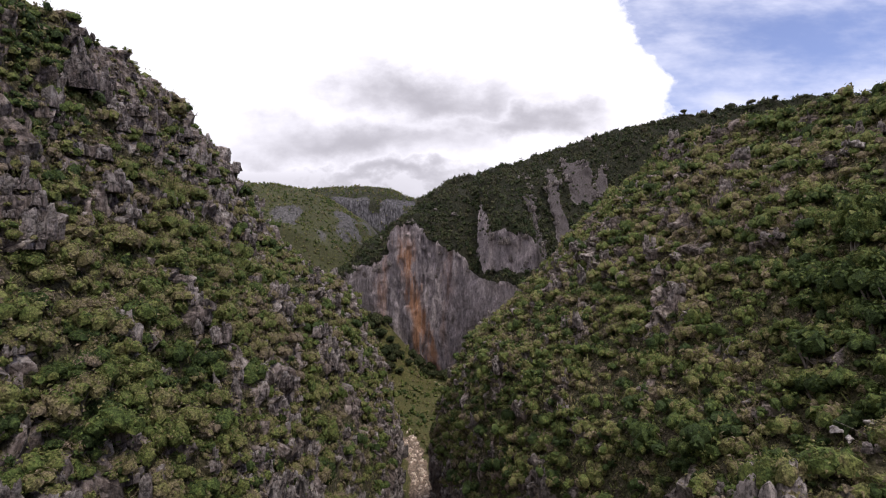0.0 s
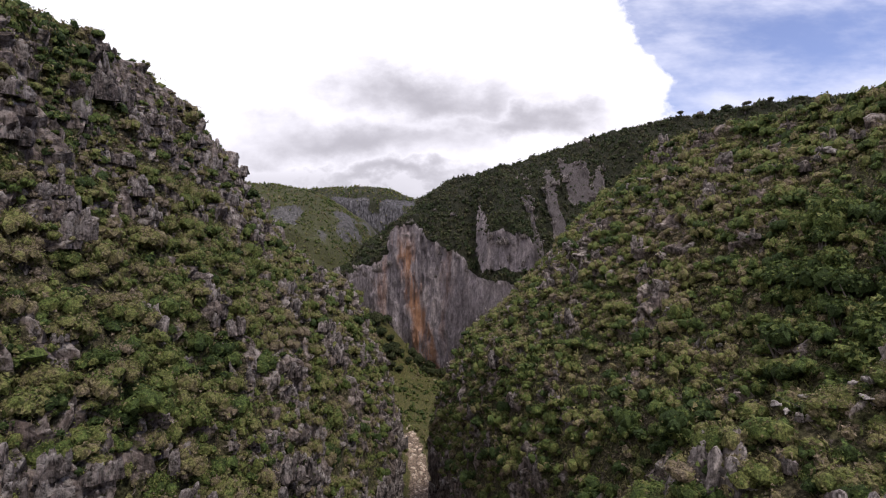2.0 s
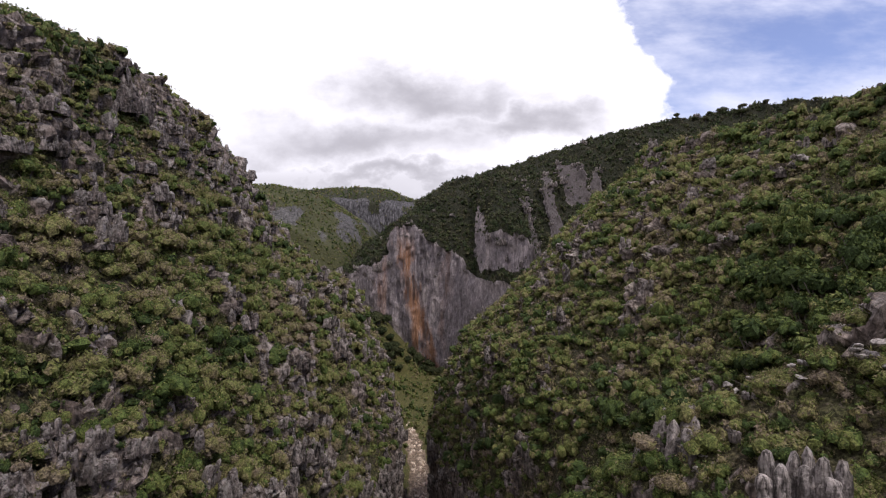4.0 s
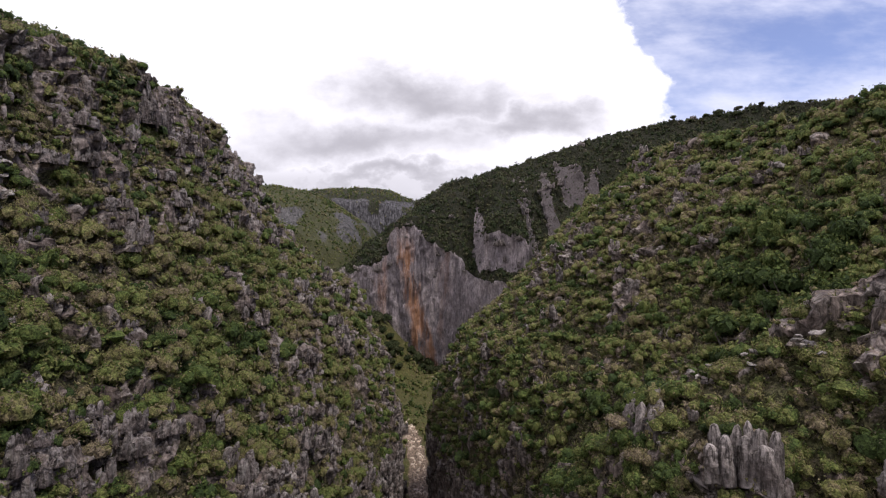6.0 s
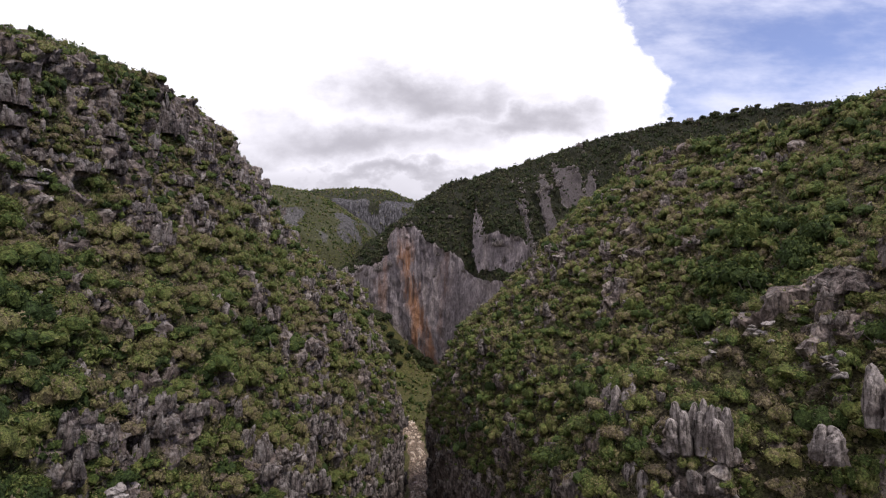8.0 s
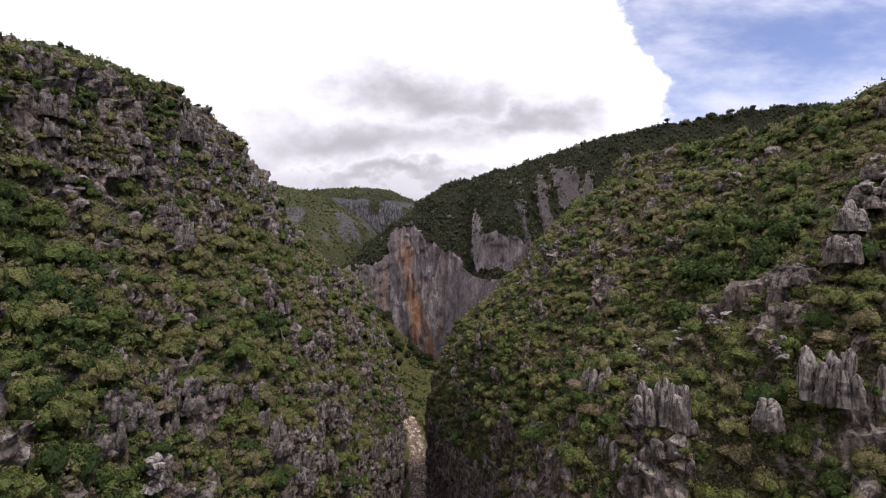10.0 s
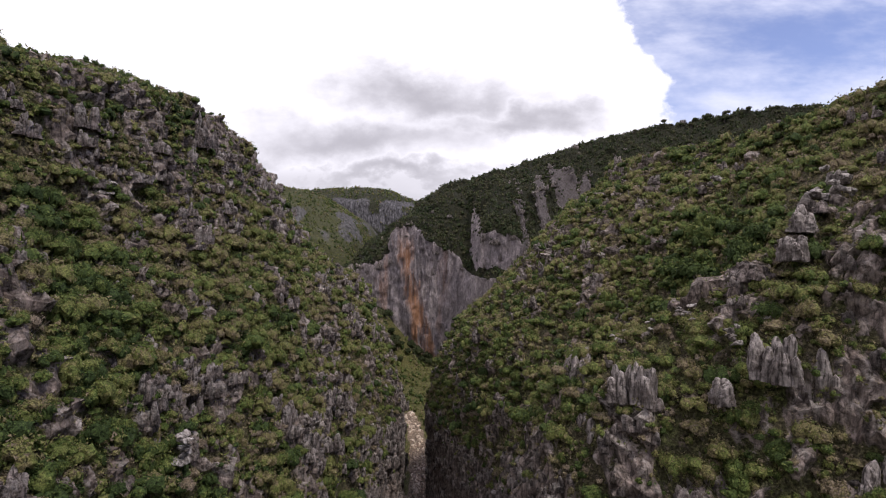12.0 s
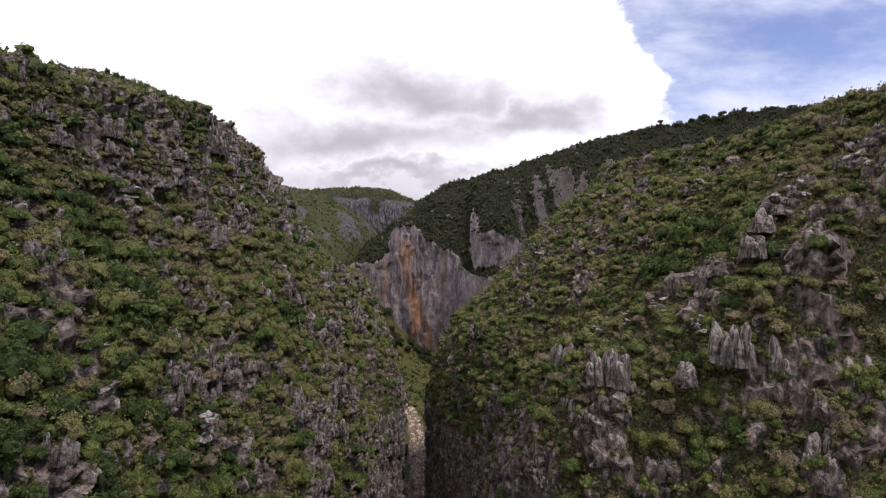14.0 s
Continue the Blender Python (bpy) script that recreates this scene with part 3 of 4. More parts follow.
def ground_sheet():
    xs = np.concatenate([np.linspace(-4600, -300, 16), np.arange(-280, -70, 15.0), np.arange(-70, 70, 2.5), np.arange(70, 300, 15.0), np.linspace(310, 4600, 20)])
    ys = np.concatenate([np.linspace(-4600, -260, 18), np.arange(-240, 120, 8.0), np.arange(120, 560, 4.0), np.arange(560, 1100, 12.0), np.linspace(1110, 4800, 24)])
    x, y = np.meshgrid(xs, ys)
    p = np.stack([x, y, np.zeros_like(x)], -1).reshape(-1, 3)
    mid = smooth_line(STREAM, p[:, 1])
    bed = 1 - step(4.0, 6.5, np.abs(p[:, 0] - mid) + 1.6 * grain(p, 6, 5, 2))
    bed = bed * (1 - step(338, 352, p[:, 1]))
    p[:, 2] = 0.6 * grain(p, 14, 3, 3) - 1.0 * bed + talus(p[:, 0], p[:, 1]) + 2.0 * step(440, 560, p[:, 1]) * step(20, -80, p[:, 0])
    ob = new("ground", mesh_from("ground", p, grid_faces(len(ys), len(xs)), mat_meadow, [("rock", bed)]))
    tagged(ob, "green meadow floor with a pale stony stream bed", "ground", kind="structure")
    faces = grid_faces(len(ys), len(xs))
    return p, np.tile((0.0, 0.0, 1.0), (len(p), 1)), bed, faces


mat_meadow = terrain_material("meadow_and_gravel", (0.17, 0.12, 0.088), (0.36, 0.27, 0.20), (0.100, 0.084, 0.030), (0.056, 0.070, 0.019))
meadow = ground_sheet()


# ---- plants and rocks: shapes ----
def ico(level):
    bm = bmesh.new()
    bmesh.ops.create_icosphere(bm, subdivisions=level, radius=1)
    v = np.array([p.co[:] for p in bm.verts])
    f = np.array([[p.index for p in q.verts] for q in bm.faces])
    bm.free()
    return v, f


def unit(n, rng):
    d = rng.normal(size=(n, 3))
    return d / np.linalg.norm(d, axis=1, keepdims=True)


def octa(level):
    """A coarse ball from an eight-sided body, each face split in four."""
    v = [(1, 0, 0), (0, 1, 0), (-1, 0, 0), (0, -1, 0), (0, 0, 1), (0, 0, -1)]
    f = [(0, 1, 4), (1, 2, 4), (2, 3, 4), (3, 0, 4), (1, 0, 5), (2, 1, 5), (3, 2, 5), (0, 3, 5)]
    for k in range(level):
        mids, out = {}, []

        def mid(a, b):
            key = (min(a, b), max(a, b))
            if key not in mids:
                m = np.array(v[a], float) + np.array(v[b], float)
                mids[key] = len(v)
                v.append(tuple(m / np.linalg.norm(m)))
            return mids[key]

        for a, b, c in f:
            ab, bc, ca = mid(a, b), mid(b, c), mid(c, a)
            out += [(a, ab, ca), (b, bc, ab), (c, ca, bc), (ab, bc, ca)]
        f = out
    return np.array(v, float), np.array(f)


OCTA_0, OCTA_1 = octa(0), octa(1)


def crown_shape(rng, leaves, lobes, leaf, tall=0.8, loose=0.18, lump=None):
    """Triangles of one crown of radius about 1 that stands on z = 0: a dome of ragged leafy lobes with loose leaf tufts all over it."""
    cv, cf = lump or OCTA_1
    k = np.arange(lobes)
    far = 0.62 * np.sqrt(k / max(lobes - 1, 1)) * rng.uniform(0.8, 1.15, lobes)
    a = 2.4 * k + rng.uniform(0, 6.3) + rng.uniform(-0.4, 0.4, lobes)
    centres = np.stack([far * np.cos(a), far * np.sin(a), tall * (0.62 - 0.5 * far ** 2) + rng.uniform(-0.1, 0.1, lobes)], -1)
    radii = rng.uniform(0.32, 0.5, lobes)
    if lobes == 1:
        centres, radii = np.array([(0, 0, 0.5 * tall)]), np.array([0.75])
    v_all, f_all, s_all, at = [], [], [], 0
    for c, r in zip(centres, radii):
        turned = cv @ np.linalg.qr(rng.normal(size=(3, 3)))[0]
        turned = turned if np.linalg.det(turned[cf[0]]) * np.linalg.det(cv[cf[0]]) > 0 else -turned
        v = turned * r * rng.uniform(0.66, 1.06, (len(cv), 1)) + c
        keep = turned[cf].mean(1)[:, 2] > -0.5
        # lobe bodies tinted darker than the leaves: the crown's inner shade put into colour
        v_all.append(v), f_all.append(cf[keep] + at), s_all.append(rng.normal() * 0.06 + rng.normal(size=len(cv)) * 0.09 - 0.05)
        at += len(cv)
    pick = rng.integers(0, lobes, leaves * 3)
    d = unit(leaves * 3, rng)
    d[:, 2] = np.where(rng.random(leaves * 3) < 0.75, np.abs(d[:, 2]), d[:, 2])
    p = centres[pick] + d * (radii[pick] * rng.uniform(0.8, 1.0 + loose, leaves * 3))[:, None]
    buried = (np.linalg.norm(p[:, None] - centres[None], axis=2) < 0.84 * radii[None]).any(1)
    order = np.argsort(buried, kind="stable")[:leaves]
    p, d = p[order], d[order]
    n = d + rng.normal(size=(leaves, 3)) * 0.55 + (0, 0, 0.25)
    n /= np.linalg.norm(n, axis=1, keepdims=True)
    t = np.cross(n, unit(leaves, rng))
    t /= np.linalg.norm(t, axis=1, keepdims=True)
    w = np.cross(n, t)
    s = rng.uniform(0.6, 1.4, leaves)[:, None] * leaf
    tri = np.stack([p - t * s, p + t * s * 0.7 - w * s * 0.7, p + t * s * 0.5 + w * s * 0.8], 1).reshape(-1, 3)
    f_all.append(at + np.arange(leaves)[:, None] * 3 + (0, 1, 2))
    v_all.append(tri)
    # leaf tint rises with height in the crown
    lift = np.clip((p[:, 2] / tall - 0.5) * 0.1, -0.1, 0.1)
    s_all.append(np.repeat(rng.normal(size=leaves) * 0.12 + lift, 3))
    return np.concatenate(v_all), np.concatenate(f_all), np.concatenate(s_all)


def rock_shape(rng, kind, around=16, high=10):
    """One weathered block about 1 across, standing on z = 0, chipped by random planes: tall rib, blunt boulder or split
    slab.
    Also returns how pale each point is painted, as bleached and sky-lit rock: high on the block and on its edges."""
    a = np.linspace(0, 2 * np.pi, around, endpoint=False)
    h = np.linspace(0, 1, high) ** 0.8
    seed = int(rng.integers(1, 9999))
    tall = {"column": rng.uniform(1.2, 1.7), "boulder": rng.uniform(0.55, 0.8), "slab": rng.uniform(0.7, 1.1)}[kind]
    wide = {"column": rng.uniform(0.6, 1.0), "boulder": rng.uniform(0.7, 1.0), "slab": rng.uniform(0.4, 0.6)}[kind]
    verts = []
    for k in h:
        r = 0.5 * (1 - 0.92 * k ** 4.0) * (1.2 - 0.35 * k)
        verts.append(np.stack([np.cos(a) * r, np.sin(a) * r * wide, np.full(around, k * tall)], -1))
    v = np.concatenate(verts)
    for k in range(10):
        n = rng.normal(size=3) * (1, 1, 0.35 if k < 6 else 1.4)
        n[2] = abs(n[2])
        n /= np.linalg.norm(n)
        far = ((v - (0, 0, 0.4 * tall)) @ n)
        v = v - np.maximum(0, far - far.max() * rng.uniform(0.5, 0.85))[:, None] * n
    push = np.stack([grain(v + 3.1 * k, (0.34, 0.34, 0.5), seed + k, 4, 0.65) for k in range(3)], -1)
    notch = ridged(v * (1, 1, 0.25), 0.26, seed + 9)
    cells = chunks(v, (0.24, 0.24, 0.36), seed + 11)
    spike = ridged(v * (1, 1, 0.1), 0.22, seed + 15)
    if kind == "boulder":
        notch, cells = 0.4 * notch, 0.4 * cells
    up = step(0.0, 0.3, v[:, 2] / tall)
    v = v + push * (0.15, 0.15, 0.06 + 0.05 * tall) * (0.3 + 0.7 * up)[:, None]
    v[:, :2] *= 1 + ((0.22 * notch + 0.09 * cells) * (0.3 + 0.7 * up))[:, None]
    rough = 0.25 if kind == "boulder" else 1.0
    v[:, 2] += rough * 0.24 * tall * (spike - 0.3) * step(0.5, 1.0, v[:, 2] / tall)
    v[:, 0] += v[:, 2] * rng.uniform(-0.25, 0.25)
    v[:, 1] += v[:, 2] * rng.uniform(-0.25, 0.25)
    crest = np.clip(step(0.55, 1.0, v[:, 2] / tall) * 0.8 + 0.5 * notch ** 2 * up, 0, 1)
    i = np.arange(high - 1)[:, None] * around + np.arange(around)[None]
    j = np.arange(high - 1)[:, None] * around + (np.arange(around)[None] + 1) % around
    f = np.concatenate([np.stack([i, j, j + around], -1).reshape(-1, 3), np.stack([i, j + around, i + around], -1).reshape(-1, 3)])
    top = len(v)
    v = np.concatenate([v, [v[-around:].mean(0) + (0, 0, 0.03 * tall)]])
    last = (high - 1) * around + np.arange(around)
    f = np.concatenate([f, np.stack([last, np.roll(last, -1), np.full(around, top)], -1)])
    return v, f, np.append(crest, 0.8)


def fin_shape(rng, fins):
    """Upright weathered ribs side by side along x with broken, pointed heads, about 1 wide, standing on z = 0."""
    vs, fs, cs, at = [], [], [], 0
    a = np.linspace(0, 2 * np.pi, 5, endpoint=False)
    i = np.arange(3)[:, None] * 5 + np.arange(5)[None]
    j = np.arange(3)[:, None] * 5 + (np.arange(5)[None] + 1) % 5
    ring = np.concatenate([np.stack([i, j, j + 5], -1).reshape(-1, 3), np.stack([i, j + 5, i + 5], -1).reshape(-1, 3), [(15, 16, 17), (15, 17, 18), (15, 18, 19)]])
    for k in range(fins):
        w, h = rng.uniform(0.12, 0.27), rng.uniform(0.35, 0.95)
        at_x, at_y = (k + 0.5) / fins - 0.5 + rng.uniform(-0.08, 0.08), rng.uniform(-0.2, 0.2)
        lean = rng.normal(size=2) * 0.10
        for up, r in ((0.0, 1.25), (0.5, 1.05), (0.86, 0.85), (1.0, 0.5)):
            wild = rng.uniform(0.7, 1.25, 5) * r * w
            z = h * up + rng.uniform(-0.09, 0.09, 5) * (up > 0)
            vs.append(np.stack([at_x + lean[0] * up * h + np.cos(a + k) * wild, at_y + lean[1] * up * h + np.sin(a + k) * wild * 0.8, z], -1))
            cs.append(np.full(5, (0.0, 0.15, 0.7, 1.0)[int(round(up * 3))]) * rng.uniform(0.4, 1.0))
        fs.append(ring + at)
        at += 20
    return np.concatenate(vs), np.concatenate(fs), np.concatenate(cs)


BALL = ico(4)


def finger_shape(rng):
    """A tall round-headed limestone pillar about 1 wide, fluted by running water."""
    seed = int(rng.integers(1, 9999))
    around, high = 30, 20
    a = np.linspace(0, 2 * np.pi, around, endpoint=False)
    grooves = 0.10 * np.abs(np.sin(a * rng.integers(3, 6) + rng.uniform(0, 6))) + 0.07 * np.abs(np.sin(a * rng.integers(6, 10) + rng.uniform(0, 6)))
    tall, rows = rng.uniform(1.2, 1.7), []
    for k in np.linspace(0, 1, high) ** 0.7:
        r = 0.5 * (1.08 - 0.25 * k) * np.sqrt(max(1 - k ** 5, 0.004)) * (1 - grooves * (1.2 - 0.6 * k))
        rows.append(np.stack([np.cos(a) * r, np.sin(a) * r * 0.85, np.full(around, k * tall)], -1))
    v = np.concatenate(rows)
    out = np.stack([v[:, 0], v[:, 1], 0 * v[:, 0]], -1)
    v = v + out * (0.5 * grain(v, (0.34, 0.34, 0.7), seed, 5, 0.65) - 0.2 * ridged(v, (0.5, 0.5, 0.2), seed + 5) + 0.12 * chunks(v, (0.3, 0.3, 0.5), seed + 7))[:, None]
    v[:, 2] += 0.10 * grain(v, 0.3, seed + 3, 3) * step(0.5, 0.9, v[:, 2] / tall)
    v[:, :2] += v[:, 2:3] * rng.uniform(-0.12, 0.12, 2)
    i = np.arange(high - 1)[:, None] * around + np.arange(around)[None]
    j = np.arange(high - 1)[:, None] * around + (np.arange(around)[None] + 1) % around
    f = np.concatenate([np.stack([i, j, j + around], -1).reshape(-1, 3), np.stack([i, j + around, i + around], -1).reshape(-1, 3)])
    last = (high - 1) * around + np.arange(around)
    f = np.concatenate([f, np.stack([last, np.roll(last, -1), np.full(around, len(v))], -1)])
    v = np.concatenate([v, [v[-around:].mean(0)]])
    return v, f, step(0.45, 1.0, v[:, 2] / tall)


def boulder_shape(rng):
    """A blunt, rounded limestone boulder about 1 across that sits on z = 0."""
    seed = int(rng.integers(1, 9999))
    v = BALL[0] * 0.5 * np.array((1, rng.uniform(0.7, 0.95), rng.uniform(0.62, 0.85)))
    for k in range(9):
        n = unit(1, rng)[0]
        far = v @ n
        v = v - np.maximum(0, far - far.max() * rng.uniform(0.5, 0.85))[:, None] * n * 0.95
    v = v + BALL[0] * (0.13 * grain(v, 0.3, seed, 5, 0.65) - 0.13 * ridged(v, (0.3, 0.3, 0.6), seed + 3))[:, None]
    v[:, 2] += 0.28
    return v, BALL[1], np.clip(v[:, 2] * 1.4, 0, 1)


def scatter(name, shapes, places, sizes, turns, tints, material, label, category, picks, flat=False, tilt=None):
    """Many alike pieces joined into one mesh."""
    vs, fs, ts, cs, at = [], [], [], [], 0
    for k, (v, f, shade) in enumerate(shapes):
        for i in np.nonzero(picks == k)[0]:
            c, s = np.cos(turns[i]), np.sin(turns[i])
            w = v * sizes[i]
            w = np.stack([w[:, 0] * c - w[:, 1] * s, w[:, 0] * s + w[:, 1] * c, w[:, 2]], -1)
            if tilt is not None:
                w[:, :2] += w[:, 2:3] * tilt[i][None, :2]
            vs.append(w + places[i])
            fs.append(f + at)
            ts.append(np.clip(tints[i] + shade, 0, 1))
            cs.append(shade)
            at += len(v)
    ob = new(name, mesh_from(name, np.concatenate(vs), np.concatenate(fs), material, [("tint", np.concatenate(ts)), ("crest", np.concatenate(cs))], not flat))
    return tagged(ob, label, category, kind="stuff")


def sample(sheet, count, rng, keep):
    """Places on a sheet, evenly by area, where keep(place, normal, mask) allows."""
    p, n, mask, faces = sheet
    c = p[faces].mean(1)
    area = 0.5 * np.linalg.norm(np.cross(p[faces[:, 2]] - p[faces[:, 0]], p[faces[:, 3]] - p[faces[:, 1]]), axis=1)
    chance = area * keep(c, n[faces].mean(1), mask[faces].mean(1))
    total = chance.sum()
    pick = rng.choice(len(faces), count, p=chance / total)
    a, b = rng.random((count, 1)), rng.random((count, 1))
    q = p[faces[pick]]
    at = (q[:, 0] * (1 - a) + q[:, 1] * a) * (1 - b) + (q[:, 3] * (1 - a) + q[:, 2] * a) * b
    return at, n[faces[pick]].mean(1), mask[faces[pick]].mean(1)


def tints_at(p, rng, seed, base, spread):
    t = base + 0.52 * grain(p, 20, seed, 3, 0.6) + rng.normal(size=len(p)) * 1.75 * spread
    return np.clip(t, 0, 1)


rng = np.random.default_rng(4)
SHRUBS_FINE = [crown_shape(rng, 420, int(rng.integers(7, 10)), 0.060, rng.uniform(0.8, 1.25), 0.4) for k in range(12)]
SHRUBS = [crown_shape(rng, 165, int(rng.integers(5, 8)), 0.075, rng.uniform(0.75, 1.25), 0.45) for k in range(18)]
SHRUBS_MID = [crown_shape(rng, 34, int(rng.integers(3, 6)), 0.115, rng.uniform(0.75, 1.2), 0.5) for k in range(18)]
SHRUBS_LOW = [crown_shape(rng, 18, 1, 0.26, rng.uniform(0.7, 1.1), 0.5) for k in range(10)]
SHRUBS_FAR = [crown_shape(rng, 6, 1, 0.36, 0.9, 0.35, OCTA_0) for k in range(8)]
ROCKS = {kind: [rock_shape(rng, kind, 24, 15) for j in range(5)] for kind in ("column", "boulder", "slab")}
ROCKS["boulder"] = [boulder_shape(rng) for j in range(6)]
FINS = [fin_shape(rng, int(rng.integers(4, 7))) for k in range(14)]
ROCKS["finger"] = [finger_shape(rng) for j in range(6)]
ROCKS_LOW = [rock_shape(rng, k, 8, 5) for k in ("slab", "column", "slab") for j in range(4)]


def sizes_of(rng, n, low, high):
    s = low + (high - low) * rng.random(n) ** 1.9
    return np.stack([s * rng.uniform(0.85, 1.2, n), s * rng.uniform(0.85, 1.2, n), s * rng.uniform(0.85, 1.4, n)], -1)


def cover_places(sheet, region, count, low, high, base, seed, bare):
    r = np.random.default_rng(seed)

    def keep(c, n, mask):
        thin = 0.5 + 0.5 * step(-0.5, 0.1, grain(c, 9, seed + 3, 2))
        return region(c) * thin * (1 - bare * step(0.35, 0.8, mask)) * step(0.0, 0.4, n[:, 2])

    at, n, mask = sample(sheet, count, r, keep)
    size = sizes_of(r, count, low, high) * (1 - 0.4 * step(0.4, 0.8, mask))[:, None]
    tint = tints_at(at, r, seed + 1, base, 0.13)
    size = size * (1 - 0.35 * step(0.6, 0.85, tint))[:, None]
    at = at + n * 0.30 * size[:, :1] - (0, 0, 0.28) * size[:, 2:3]
    return r, at, size, tint


def green_cover(sheet, name, region, count, shapes, low, high, base, seed, label, material=None, bare=0.7):
    r, at, size, tint = cover_places(sheet, region, count, low, high, base, seed, bare)
    scatter(name, shapes, at, size, r.uniform(0, 6.3, count), tint, material or mat_leaf, label, "shrubs", r.integers(0, len(shapes), count), True)


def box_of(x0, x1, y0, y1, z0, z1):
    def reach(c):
        # the part of the slopes inside the camera's wedge of view
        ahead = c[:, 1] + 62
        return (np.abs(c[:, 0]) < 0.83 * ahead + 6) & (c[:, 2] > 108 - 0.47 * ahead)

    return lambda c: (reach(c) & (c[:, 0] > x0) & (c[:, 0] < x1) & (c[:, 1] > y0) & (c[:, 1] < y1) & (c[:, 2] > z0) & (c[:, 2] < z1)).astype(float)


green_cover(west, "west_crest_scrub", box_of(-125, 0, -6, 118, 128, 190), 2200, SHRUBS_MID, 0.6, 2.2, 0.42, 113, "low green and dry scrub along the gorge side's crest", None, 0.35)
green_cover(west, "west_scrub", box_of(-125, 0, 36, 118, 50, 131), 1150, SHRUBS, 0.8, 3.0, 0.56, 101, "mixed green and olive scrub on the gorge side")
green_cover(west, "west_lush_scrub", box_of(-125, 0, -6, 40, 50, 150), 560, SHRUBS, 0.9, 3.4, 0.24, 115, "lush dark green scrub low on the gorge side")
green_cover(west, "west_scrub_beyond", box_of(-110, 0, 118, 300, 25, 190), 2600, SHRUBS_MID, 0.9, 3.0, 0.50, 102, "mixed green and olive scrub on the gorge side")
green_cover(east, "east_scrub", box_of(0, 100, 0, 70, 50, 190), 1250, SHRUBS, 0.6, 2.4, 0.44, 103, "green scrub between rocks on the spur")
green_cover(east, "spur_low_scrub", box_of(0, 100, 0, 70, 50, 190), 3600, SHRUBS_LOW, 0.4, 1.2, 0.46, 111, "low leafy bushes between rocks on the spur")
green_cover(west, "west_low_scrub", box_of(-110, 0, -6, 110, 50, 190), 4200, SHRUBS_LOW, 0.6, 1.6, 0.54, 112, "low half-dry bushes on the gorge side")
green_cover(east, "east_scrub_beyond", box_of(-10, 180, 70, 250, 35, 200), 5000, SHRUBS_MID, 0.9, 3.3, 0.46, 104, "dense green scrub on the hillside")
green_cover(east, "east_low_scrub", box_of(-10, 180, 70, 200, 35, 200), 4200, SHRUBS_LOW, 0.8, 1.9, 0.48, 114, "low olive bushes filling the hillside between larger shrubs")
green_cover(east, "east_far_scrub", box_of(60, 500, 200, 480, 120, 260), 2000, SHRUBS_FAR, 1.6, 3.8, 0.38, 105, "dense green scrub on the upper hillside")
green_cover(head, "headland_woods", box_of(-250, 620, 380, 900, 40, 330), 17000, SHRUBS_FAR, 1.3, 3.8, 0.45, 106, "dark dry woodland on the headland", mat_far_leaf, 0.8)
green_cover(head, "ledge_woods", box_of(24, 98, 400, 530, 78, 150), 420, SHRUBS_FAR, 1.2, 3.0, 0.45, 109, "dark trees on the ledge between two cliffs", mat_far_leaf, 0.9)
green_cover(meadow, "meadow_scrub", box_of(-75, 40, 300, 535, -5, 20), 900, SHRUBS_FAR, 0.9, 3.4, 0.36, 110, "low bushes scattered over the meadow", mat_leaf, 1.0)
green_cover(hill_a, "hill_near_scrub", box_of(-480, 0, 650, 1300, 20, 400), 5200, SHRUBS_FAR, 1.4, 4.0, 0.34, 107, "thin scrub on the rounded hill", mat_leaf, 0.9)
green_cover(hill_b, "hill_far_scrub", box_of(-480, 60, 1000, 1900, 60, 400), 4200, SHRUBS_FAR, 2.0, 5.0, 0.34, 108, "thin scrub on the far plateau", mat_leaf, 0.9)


def tuft_shape(rng, blades):
    """A low tuft of twigs and grass."""
    a = rng.uniform(0, 6.3, blades)
    d = np.stack([np.cos(a), np.sin(a), rng.uniform(0.3, 1.3, blades)], -1)
    side = np.stack([-np.sin(a), np.cos(a), rng.uniform(-0.3, 0.3, blades)], -1) * rng.uniform(0.08, 0.2, (blades, 1))
    root = rng.uniform(-0.35, 0.35, (blades, 3)) * (1, 1, 0)
    v = np.stack([root - side, root + side, root + d * rng.uniform(0.6, 1.1, (blades, 1))], 1).reshape(-1, 3)
    return v, np.arange(blades * 3).reshape(-1, 3), np.repeat(rng.normal(size=blades) * 0.12, 3)


TUFTS = [tuft_shape(rng, 4) for k in range(10)]


def under_cover(sheet, name, region, count, low, high, base, seed, label):
    r, at, size, tint = cover_places(sheet, region, count, low, high, base, seed, 0.35)
    scatter(name, TUFTS, at + (0, 0, 0.2) * size, size, r.uniform(0, 6.3, count), tint, mat_leaf, label, "undergrowth", r.integers(0, 10, count), True)


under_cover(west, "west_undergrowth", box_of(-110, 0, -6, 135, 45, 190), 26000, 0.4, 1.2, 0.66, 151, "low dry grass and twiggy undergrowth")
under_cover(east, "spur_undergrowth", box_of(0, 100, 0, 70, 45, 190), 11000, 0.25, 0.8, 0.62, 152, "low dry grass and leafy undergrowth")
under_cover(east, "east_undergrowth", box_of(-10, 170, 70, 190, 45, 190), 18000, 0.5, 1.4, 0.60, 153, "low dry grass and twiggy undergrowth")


def bands(c, seed):
    """Where rock comes through: ribs that run down the slope, in groups."""
    return step(-0.12, 0.22, grain(c, (7, 7, 24), seed, 3, 0.6) + 0.5 * grain(c, 26, seed + 4, 2))


